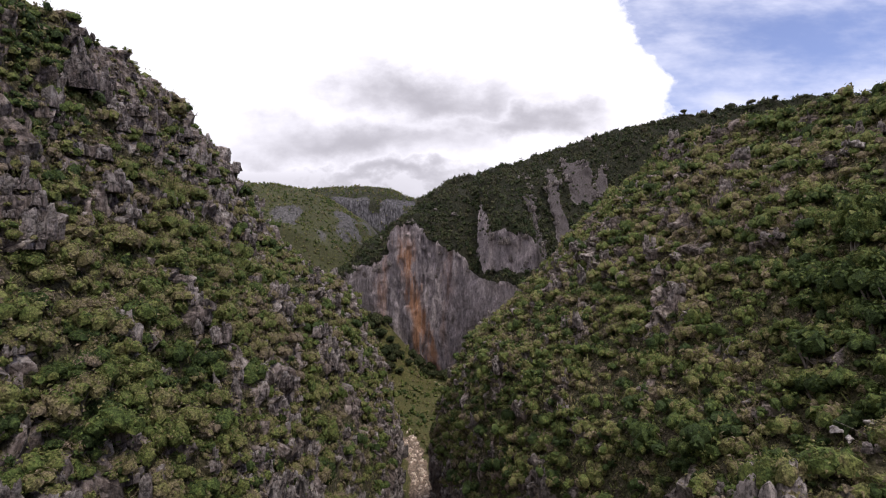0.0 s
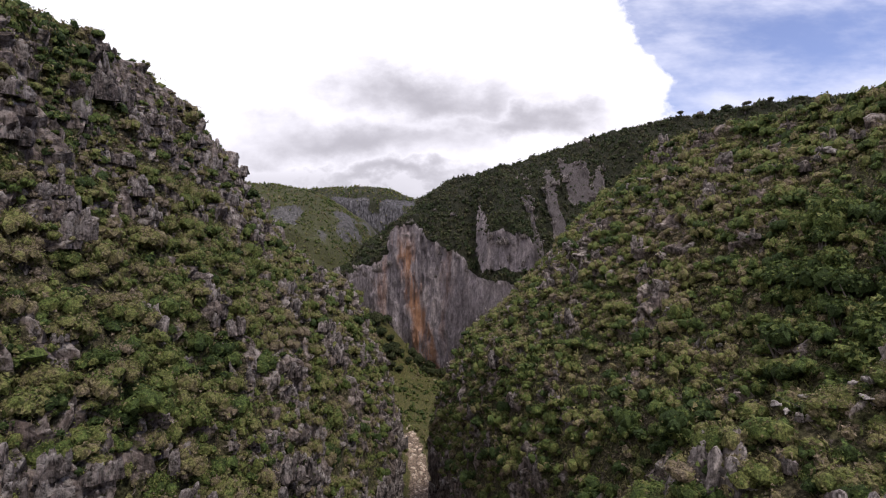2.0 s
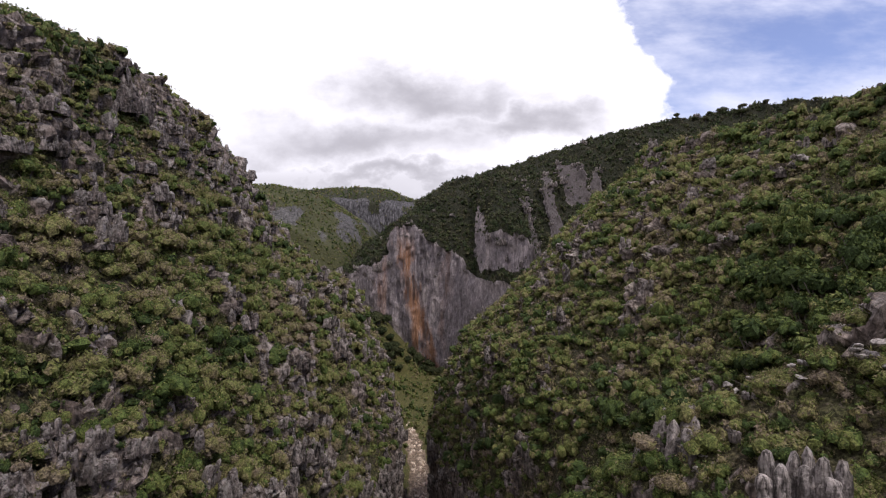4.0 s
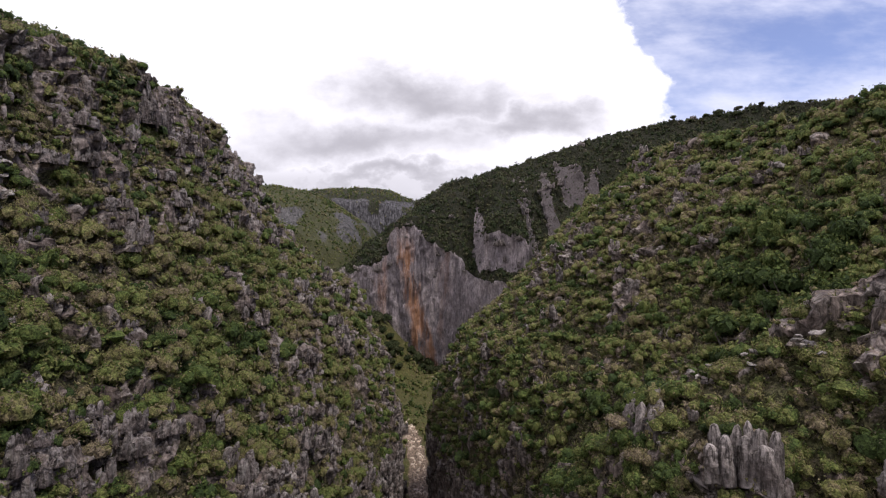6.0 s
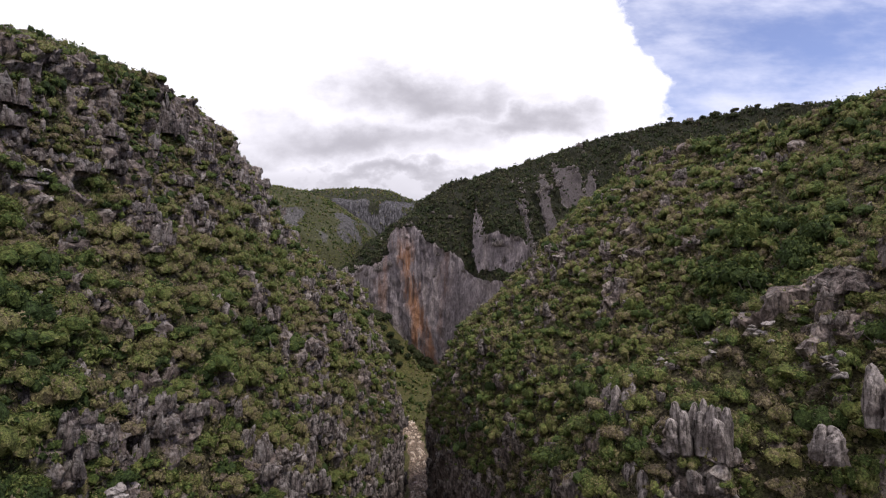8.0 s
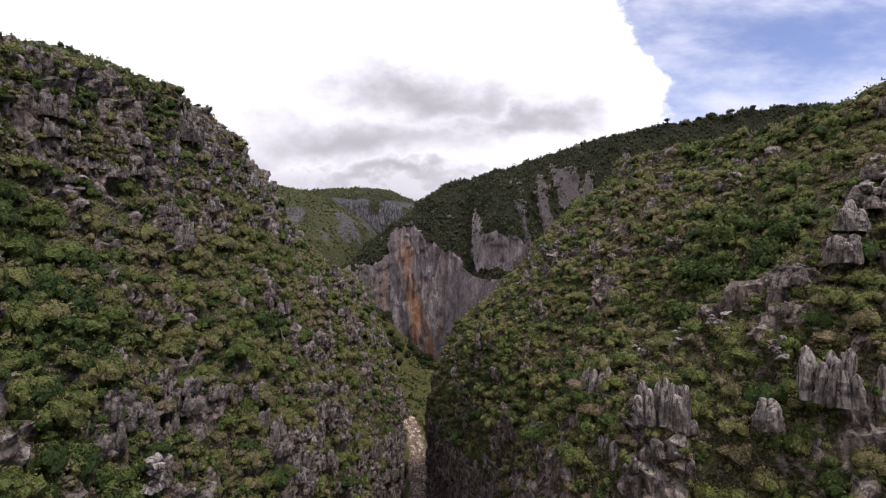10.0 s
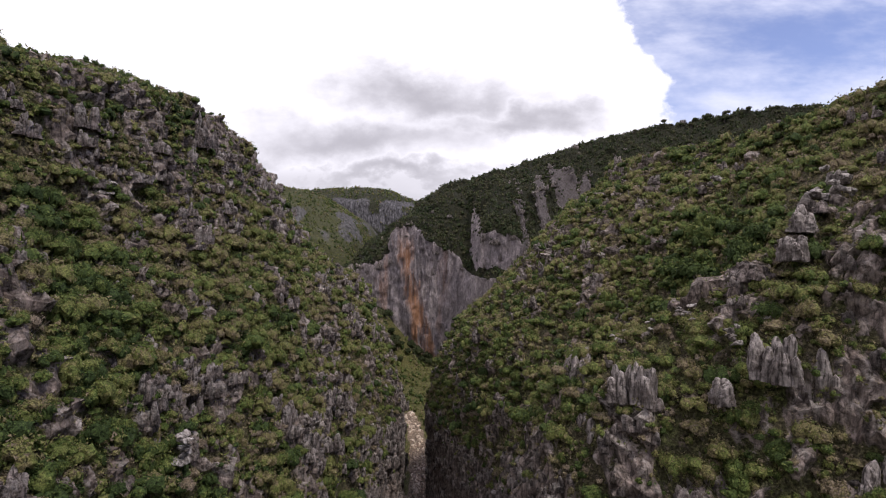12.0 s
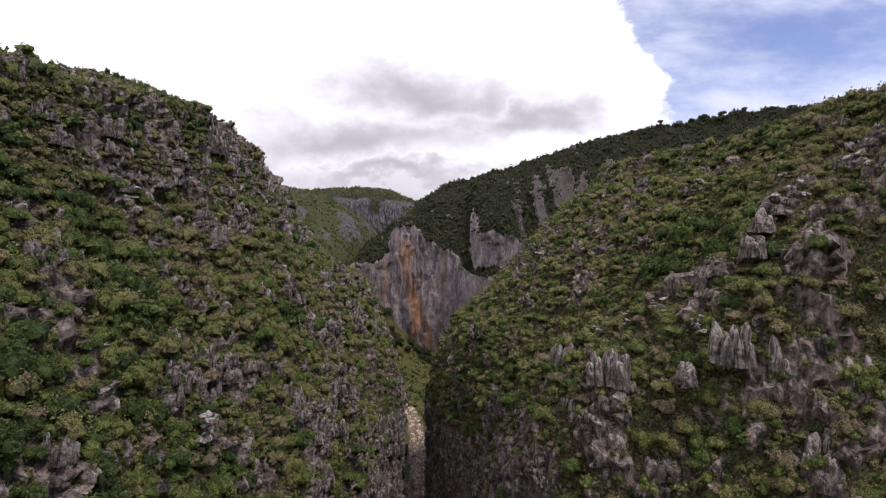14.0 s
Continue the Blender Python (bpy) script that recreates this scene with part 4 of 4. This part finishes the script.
def loose_rock(sheet, name, region, count, shapes, low, high, seed, label, upright=False):
    r = np.random.default_rng(seed)
    at, n, mask = sample(sheet, count, r, lambda c, n, m: region(c) * (0.12 + step(0.25, 0.7, m)) * (0.08 + bands(c, 17)))
    s = low + (high - low) * r.random(count) ** 2.2
    size = np.stack([s, s, s * r.uniform(0.7, 1.3, count)], -1)
    at = at - (0, 0, 0.12) * size[:, 2:3] + n * 0.16 * size[:, :1]
    turn = np.arctan2(n[:, 1], n[:, 0]) - np.pi / 2 + r.normal(size=count) * 0.35 if upright else r.uniform(0, 6.3, count)
    scatter(name, shapes, at, size, turn, r.random(count), mat_rock, label, "rocks", r.integers(0, len(shapes), count), True, n * 0.12)


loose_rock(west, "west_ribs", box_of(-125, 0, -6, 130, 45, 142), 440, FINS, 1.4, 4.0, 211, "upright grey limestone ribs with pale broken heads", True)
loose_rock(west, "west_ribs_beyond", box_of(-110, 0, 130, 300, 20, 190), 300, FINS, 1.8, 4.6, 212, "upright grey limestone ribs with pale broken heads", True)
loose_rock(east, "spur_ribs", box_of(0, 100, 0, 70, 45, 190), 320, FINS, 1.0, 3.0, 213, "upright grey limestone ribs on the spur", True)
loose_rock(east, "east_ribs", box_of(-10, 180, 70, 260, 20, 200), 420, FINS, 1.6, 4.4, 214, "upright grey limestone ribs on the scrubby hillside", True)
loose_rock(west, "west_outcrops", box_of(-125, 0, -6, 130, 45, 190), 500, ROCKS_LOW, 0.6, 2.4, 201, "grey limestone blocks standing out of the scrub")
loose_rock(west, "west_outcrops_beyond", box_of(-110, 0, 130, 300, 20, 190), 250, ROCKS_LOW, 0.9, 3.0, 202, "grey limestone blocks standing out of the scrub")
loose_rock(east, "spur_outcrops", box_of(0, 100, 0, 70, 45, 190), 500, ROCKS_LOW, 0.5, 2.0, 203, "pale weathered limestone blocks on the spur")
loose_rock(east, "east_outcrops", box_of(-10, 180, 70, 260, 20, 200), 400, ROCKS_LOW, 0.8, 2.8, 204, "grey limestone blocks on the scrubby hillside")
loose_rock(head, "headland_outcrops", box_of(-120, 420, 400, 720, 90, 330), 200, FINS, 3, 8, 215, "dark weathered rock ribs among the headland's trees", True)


BOULDERS = [rock_shape(rng, "boulder", 10, 6) for k in range(5)]


def stream_boulders():
    r = np.random.default_rng(301)
    n = 250
    y = r.uniform(170, 356, n)
    x = smooth_line(STREAM, y) + r.uniform(-4.0, 4.0, n)
    s = 1.0 + 2.6 * r.random(n) ** 2.0
    at = np.stack([x, y, np.full(n, -1.3)], -1)
    picks = r.integers(0, 4, n)
    scatter("stream_boulders", BOULDERS, at, np.stack([s * 1.3, s, s * 1.1], -1), r.uniform(0, 6.3, n), r.random(n), mat_boulder, "pale rounded boulders filling the dry stream bed", "boulders", picks)


mat_boulder = boulder_material("pale_boulders", (0.44, 0.31, 0.235), (0.84, 0.69, 0.56))
stream_boulders()


# ---- things: shrubs, rock outcrops, trees ----
def part(name, me, parent, label="", m=None):
    ob = new(name, me)
    ob.parent = parent
    if m is not None:
        ob.matrix_local = m
    return tagged(ob, label)


def stem_mesh(name, rng, stems, height, thick, material, spread=0.5):
    """Tapered, bent stems from one root."""
    vs, fs, at = [], [], 0
    for k in range(stems):
        lean = rng.normal(size=2) * spread
        rings = 4
        for i in range(rings):
            f = i / (rings - 1)
            c = np.array([lean[0] * f ** 1.4, lean[1] * f ** 1.4, -0.5 * (1 - f) + height * f])
            a = np.linspace(0, 2 * np.pi, 5, endpoint=False)
            vs.append(np.stack([np.cos(a), np.sin(a), 0 * a], -1) * thick * (1 - 0.7 * f) + c)
        for i in range(rings - 1):
            for j in range(5):
                b = at + i * 5
                fs.append((b + j, b + (j + 1) % 5, b + 5 + (j + 1) % 5, b + 5 + j))
        at += rings * 5
    return mesh_from(name, np.concatenate(vs), np.array(fs), material)


def bark_material():
    m, add, link, b = principled("grey_bark")
    pos = place_of(add)
    c = ramp(add, link, noise_tex(add, link, pos, 6.0, 4.0, 0.6, (1, 1, 0.2)), [(0.3, (0.07, 0.055, 0.045)), (0.7, (0.19, 0.16, 0.14))])
    link(c, b.inputs["Base Color"])
    b.inputs["Roughness"].default_value = 0.9
    return m


mat_bark = bark_material()
TINTS = [(0.08, "dark green leafy shrub rooted among limestone rocks"), (0.28, "full green shrub growing on the rocky slope"),
         (0.46, "fresh light-green shrub with loose leafy branches"), (0.62, "olive-green shrub with thin dry foliage"),
         (0.86, "brownish half-dry shrub clinging to the slope")]


def shrub_kinds():
    r = np.random.default_rng(77)
    kinds = []
    for t, label in TINTS:
        for k in range(3):
            v, f, shade = SHRUBS_FINE[(len(kinds)) % 12]
            root = new("shrub")
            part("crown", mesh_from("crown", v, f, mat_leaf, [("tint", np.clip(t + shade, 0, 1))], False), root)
            part("stem", stem_mesh("stem", r, 4, 0.55, 0.05, mat_bark), root, "thin grey stems")
            tagged(root, label, "shrub", "shrubs of the gorge")
            kinds.append((t, root))
    return kinds


def plant_shrubs():
    kinds = shrub_kinds()
    used = set()
    for sheet, region, count, low, high, base, seed, bare in (
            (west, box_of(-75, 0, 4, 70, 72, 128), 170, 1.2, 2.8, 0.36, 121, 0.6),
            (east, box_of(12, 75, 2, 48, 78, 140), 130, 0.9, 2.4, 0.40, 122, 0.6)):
        r, at, size, tint = cover_places(sheet, region, count, low, high, base, seed, bare)
        for p, s, t in zip(at, size, tint):
            near = sorted(kinds, key=lambda k: abs(k[0] - t))[:3]
            k = near[int(r.integers(0, 3))][1]
            m = Matrix.LocRotScale(Vector(p), Euler((0, 0, r.uniform(0, 6.3))), None)
            ob = k if k.name not in used and not used.add(k.name) else copy_thing(k, m)
            ob.matrix_basis = m @ Matrix.Diagonal((*s, 1))
    for t, k in kinds:
        if k.name not in used:
            p, n, mask = sample(west, 1, np.random.default_rng(len(used)), lambda c, n, m: box_of(-60, 0, 10, 60, 80, 130)(c))
            used.add(k.name)
            k.matrix_basis = Matrix.LocRotScale(Vector(p[0]), None, Vector((1.5, 1.5, 1.4)))


plant_shrubs()

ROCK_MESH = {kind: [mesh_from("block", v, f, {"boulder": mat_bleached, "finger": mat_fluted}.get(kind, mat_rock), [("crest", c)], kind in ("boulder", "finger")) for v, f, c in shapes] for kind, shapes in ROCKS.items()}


def ground_at(sheet, x, y):
    p = sheet[0]
    near = (np.abs(p[:, 0] - x) < 1.6) & (np.abs(p[:, 1] - y) < 1.6)
    return (float(p[near, 2].max()), float(np.percentile(p[near, 2], 8))) if near.any() else (0.0, 0.0)


def outcrop(r, place, width, height, face, kind, blocks, label, rows=2, name="limestone_outcrop"):
    """A cluster of weathered blocks, row behind row; face: the way it looks, in degrees from +x."""
    root = new(name)
    root.matrix_basis = pose(*place, 0, 0, face - 90)
    blocks = max(2, round(blocks * (0.8 if kind == "finger" else 0.6)))
    if kind == "boulder":
        # a pile: broad boulders below, smaller ones set back on top
        blocks += 2
        for k in range(blocks):
            up = k / (blocks - 1)
            w = max(0.5 * width, 0.5 * height) * r.uniform(0.6, 1.35) * (1 - 0.25 * up)
            at = Vector((r.uniform(-0.62, 0.62) * width * (1 - 0.55 * up), r.uniform(-0.3, 0.3) * width, up * max(0.85 * height - 0.6 * w, 0.1) - 0.25 * w))
            part("block", ROCK_MESH[kind][int(r.integers(0, 6))], root, "", Matrix.LocRotScale(at, Euler((r.uniform(-0.3, 0.3), r.uniform(-0.3, 0.3), r.uniform(0, 6.3))), Vector((w * 1.25, w, w * r.uniform(0.62, 1.0)))))
        return tagged(root, label, "rock outcrop", "limestone outcrops")
    for k in range(blocks):
        row = k % rows
        f = (k // rows + 0.5) / math.ceil(blocks / rows) - 0.5 + r.uniform(-0.08, 0.08)
        w = width / math.ceil(blocks / rows) * (r.uniform(1.4, 2.1) if kind == "finger" else r.uniform(1.2, 1.9))
        high = height * (r.uniform(0.8, 1.0) * (1 - 0.5 * abs(f)) if kind == "finger" else r.uniform(0.5, 1.0) * (1 - 0.7 * abs(f))) * (1.0 if row == 0 else 0.75)
        w = max(w, (0.42 if kind == "finger" else 0.38) * high)
        me = ROCK_MESH[kind if kind == "finger" or r.random() < 0.7 else "slab"][int(r.integers(0, 5))]
        tall = max(v.co.z for v in me.vertices)
        m = Matrix.LocRotScale(Vector((f * width, (row - 0.3) * 0.35 * width * 0.6 + r.uniform(-0.2, 0.2) * w, -0.5 - 0.15 * height)), Euler((r.uniform(-0.15, 0.15), r.uniform(-0.15, 0.15), r.uniform(0, 6.3))), Vector((w, w * r.uniform(0.7, 1.0), high * 1.2 / tall)))
        part("block", me, root, "", m)
    return tagged(root, label, "rock outcrop", "limestone outcrops")


def named_outcrops():
    r = np.random.default_rng(55)
    pale, grey = "pale weathered limestone blocks on the spur's crest", "grey broken limestone ribs in the scrub"
    for sheet, x, y, sink, width, height, face, kind, n, label in (
            (east, 25.2, 41.7, -101.3, 4.5, 6.0, 200, "finger", 7, "stack of pale rounded limestone boulders on the crest"),
            (east, 25.6, 40.0, -98.5, 4.5, 3.0, 200, "boulder", 5, pale),
            (east, 30, 28.9, -101.5, 6.0, 8.5, 230, "finger", 12, "pale fluted limestone dome streaked with dark water marks"),
            (east, 45.5, 20.8, -106.6, 5.5, 10, 240, "finger", 11, "fluted grey limestone dome above the spur's scrub"),
            (east, 62.2, 33.7, -130.5, 4.5, 7, 230, "boulder", 8, "stacked limestone tower on the spur's crest"),
            (east, 56.2, 24.2, -112, 7, 7, 240, "slab", 12, "pale brown limestone wall on the spur"),
            (east, 32.2, 42.8, -103.9, 3.2, 2.5, 220, "boulder", 4, pale), (east, 36.5, 40.5, -106.0, 2.6, 2.0, 220, "boulder", 3, pale),
            (east, 40.5, 35.6, -109.3, 3.6, 2.6, 220, "boulder", 5, pale), (east, 43.7, 41.2, -108.4, 3.0, 2.4, 220, "boulder", 4, pale),
            (east, 53.6, 30.5, -119.8, 4.0, 3.0, 220, "finger", 6, grey), (east, 49.5, 34, -116.0, 3.2, 2.4, 220, "slab", 4, grey),
            (east, 57, 33.5, -124.0, 3.8, 3.0, 220, "finger", 6, grey), (east, 59.8, 34.5, -127.0, 3.6, 3.0, 220, "slab", 5, grey),
            (east, 43.4, 26.5, -107.2, 3.4, 3.0, 230, "boulder", 5, pale), (east, 39.5, 22.5, -101.0, 2.8, 3.0, 235, "finger", 5, grey),
            (east, 22.8, 44.4, -96.0, 2.8, 3.0, 215, "finger", 5, pale), (east, 21.2, 46.6, -91.6, 2.8, 3.0, 215, "boulder", 4, pale),
            (east, 19.6, 48.6, -88.0, 3.0, 3.5, 215, "finger", 5, pale), (east, 17.8, 50.2, -82.5, 3.0, 4.0, 215, "finger", 5, grey),
            (east, 20, 38, 3, 3.2, 3.3, 220, "finger", 6, grey), (east, 36, 14, 2, 6, 4, 240, "slab", 8, grey), (east, 73, 33, 1, 6, 5, 230, "boulder", 9, pale),
            (east, 44, 10, 1, 5, 4, 240, "boulder", 7, pale), (east, 40, 8, 3, 4.8, 4.4, 245, "finger", 10, grey),
            (east, 48, 13, 3, 5.6, 4.4, 245, "finger", 10, grey), (east, 54, 14, 3, 4.8, 4.4, 245, "finger", 10, grey), (east, 62, 16, 3, 5.6, 5, 245, "finger", 10, grey),
            (east, 42, 15, 2, 3.2, 2.8, 240, "finger", 7, grey), (east, 37, 19, 2, 4, 2.8, 235, "finger", 7, grey), (east, 53, 22, 2, 4, 3.3, 240, "finger", 8, grey),
            (east, 22, 26, 3, 3.2, 3.9, 225, "finger", 7, grey), (east, 27, 15, 3, 4, 3.9, 235, "finger", 8, grey), (east, 20, 20, 3, 3.2, 3.9, 225, "finger", 7, grey), (east, 30, 20, 2, 4.8, 3.3, 240, "finger", 8, grey), (east, 39, 24, 1, 5, 4, 230, "slab", 6, grey),
            (east, 52, 28, 1, 5, 4, 230, "boulder", 7, pale), (east, 24, 33, 2, 3.2, 3.3, 220, "finger", 6, grey), (east, 68, 24, 2, 6, 6, 235, "slab", 7, grey),
            (west, -53.5, 31.5, -107.5, 6.5, 22, -30, "finger", 12, "tall fluted limestone buttress on the gorge side"),
            (west, -42.7, 34.8, -92.6, 2.4, 13, -30, "finger", 5, "grey limestone stub standing out of the scrub"),
            (west, -37.4, 34.4, -89.8, 2.4, 9, -30, "boulder", 7, "narrow white limestone rib standing out of the scrub"),
            (west, -48, 34, 5, 2.6, 8, -30, "column", 4, grey), (west, -48, 41, 3, 4, 5, -30, "column", 6, grey),
            (west, -40, 56, 2, 4, 5, -30, "column", 6, grey), (west, -58, 88, -149, 2.4, 9, -30, "column", 3, "slim limestone needle on the upper slope"),
            (west, -59, 82, 3, 8, 8, -20, "column", 11, grey), (west, -60, 92, 2, 7, 7, -20, "column", 10, grey),
            (west, -62, 54, 1, 5, 5, -30, "boulder", 7, "blocky grey limestone knob on the slope"), (west, -57, 74, 3, 6, 7, -20, "column", 9, grey),
            (west, -62, 112, 4, 6, 5, 0, "column", 8, grey), (west, -54, 122, 4, 5, 5, 0, "column", 7, grey), (west, -52, 126, 3, 4, 4, 0, "column", 6, grey),
            (west, -33, 83, 3, 3.5, 6, -20, "column", 6, grey), (west, -31, 95, 3, 3.5, 6, -20, "column", 6, grey), (west, -66, 64, 1, 6, 5, -20, "slab", 8, grey),
            (west, -70, 78, 1, 6, 5, -20, "boulder", 8, grey), (west, -66, 100, 1, 7, 6, -10, "slab", 9, grey),
            (east, 52, 99, 1, 6, 6, 220, "column", 8, "grey limestone knob in dense scrub"), (east, 54, 97, 0.5, 3, 2.5, 220, "boulder", 3, "pale boulder in dense scrub"),
            (east, 77, 178, 2, 7, 12, 210, "column", 10, "tall limestone tower at the hillside's edge"), (east, 84, 186, 2, 6, 7, 210, "column", 7, grey),
            (east, 72, 150, 1, 6, 6, 210, "slab", 8, grey), (east, 42, 160, 2, 5, 7, 210, "column", 7, grey), (east, 66, 160, 1, 7, 6, 210, "column", 8, grey),
            (east, 84, 112, 1, 5, 5, 220, "boulder", 7, "grey limestone knob in dense scrub"), (east, 90, 135, 1, 7, 5, 220, "slab", 8, grey),
            (east, 22, 148, 4, 5, 8, 210, "column", 7, grey), (east, 30, 130, 4, 5, 7, 210, "column", 7, grey)):
        top, foot = ground_at(sheet, x, y)
        # a negative sink gives the height at which the rock ends
        base = min(foot, top - max(sink, 0)) - 1.0
        if sink < 0 and height < 20:
            base = max(base, -sink - min(height, 5.0))
        tall = min(0.8 * height + 0.75 * (top - base), 1.6 * height + 2) if sink >= 0 else (-sink - base) / 0.9 + 0.5
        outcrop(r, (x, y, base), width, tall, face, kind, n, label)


named_outcrops()


def tree_mesh_set(seed, leaf_mat, tint):
    r = np.random.default_rng(seed)
    v, f, shade = crown_shape(r, 260, 7, 0.12, 0.7, 0.3)
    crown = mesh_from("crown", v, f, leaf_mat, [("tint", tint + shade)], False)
    return crown, stem_mesh("trunk", r, 3, 1.0, 0.09, mat_bark, 0.35)


def make_tree(place, radius, height, kind, label, group):
    crown, trunk = kind
    root = new("tree")
    root.matrix_basis = pose(*place)
    part("trunk", trunk, root, "", Matrix.Diagonal((radius, radius, height * 0.62, 1)))
    part("crown", crown, root, "", Matrix.LocRotScale(Vector((0, 0, height * 0.34)), Euler((0, 0, radius * 7)), Vector((radius, radius, height * 0.62))))
    return tagged(root, label, "tree", group)


def surface_height(sheet, x, y):
    p = sheet[0]
    i = np.argmin((p[:, 0] - x) ** 2 + (p[:, 1] - y) ** 2)
    return float(p[i, 2])


def far_trees():
    r = np.random.default_rng(66)
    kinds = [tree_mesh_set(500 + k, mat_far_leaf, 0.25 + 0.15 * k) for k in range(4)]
    # wide crowns on the plateau's edge
    for x, rad in ((362, 7.5), (377, 8.5), (385, 6), (345, 4.5), (333, 5), (322, 4.5), (312, 4), (300, 5), (288, 4.5), (276, 4), (412, 5), (428, 3.5), (452, 4), (474, 4), (262, 4), (246, 3.5), (231, 4)):
        y = 684 + r.uniform(-8, 10)
        make_tree((x, y, surface_height(head, x, y) - 0.5), rad, rad * 1.35, kinds[int(r.integers(0, 4))], "wide-crowned tree standing on the plateau's edge", "trees on the plateau")
    # dark trees in the hollow behind the spur
    dark = [tree_mesh_set(520 + k, mat_leaf, 0.06 + 0.05 * k) for k in range(3)]
    for k in range(30):
        x, y = r.uniform(52, 76), r.uniform(68, 95)
        rad = r.uniform(2.4, 4.2)
        make_tree((x, y, sum(ground_at(east, x, y)) / 2 - 0.6), rad, rad * r.uniform(1.7, 2.3), dark[int(r.integers(0, 3))], "dark green broad tree in the hollow behind the spur", "trees in the hollow")
    # dark grove at the foot of the cliff
    for k in range(84):
        x, y = -90 + 98 * r.random() ** 1.2, r.uniform(482, 526)
        rad = r.uniform(3.5, 6.5) * (1.2 if x < -50 else 0.9)
        make_tree((x, y, float(talus(np.array([x]), np.array([y]))[0]) - 0.5), rad, rad * r.uniform(1.5, 2.2), kinds[int(r.integers(0, 2))], "dark broad tree at the foot of the cliff", "grove under the cliff")


far_trees()


def footpath():
    """A worn pale track across the meadow."""
    n = 24
    t = np.linspace(0, 1, n)
    mid = np.stack([-8 + 14 * t, 486 - 34 * t + 2 * np.sin(7 * t), 0 * t], -1)
    half = 0.8 + 0.25 * np.sin(23 * t)
    v = np.concatenate([mid - np.stack([half, 0.4 * half, 0 * t], -1), mid + np.stack([half, 0.4 * half, 0 * t], -1)])
    lift = np.array([float(meadow[0][np.argmin((meadow[0][:, 0] - p[0]) ** 2 + (meadow[0][:, 1] - p[1]) ** 2), 2]) for p in v])
    v[:, 2] = lift + 0.25
    i = np.arange(n - 1)
    f = np.stack([i, i + n, i + n + 1, i + 1], -1)
    mat = terrain_material("trodden_earth", (0.22, 0.18, 0.14), (0.38, 0.32, 0.26), (0.26, 0.21, 0.15), (0.20, 0.18, 0.11))
    tagged(new("footpath", mesh_from("footpath", v, f, mat, [("rock", np.zeros(2 * n))])), "worn pale earth track across the meadow", "path", kind="structure")


footpath()
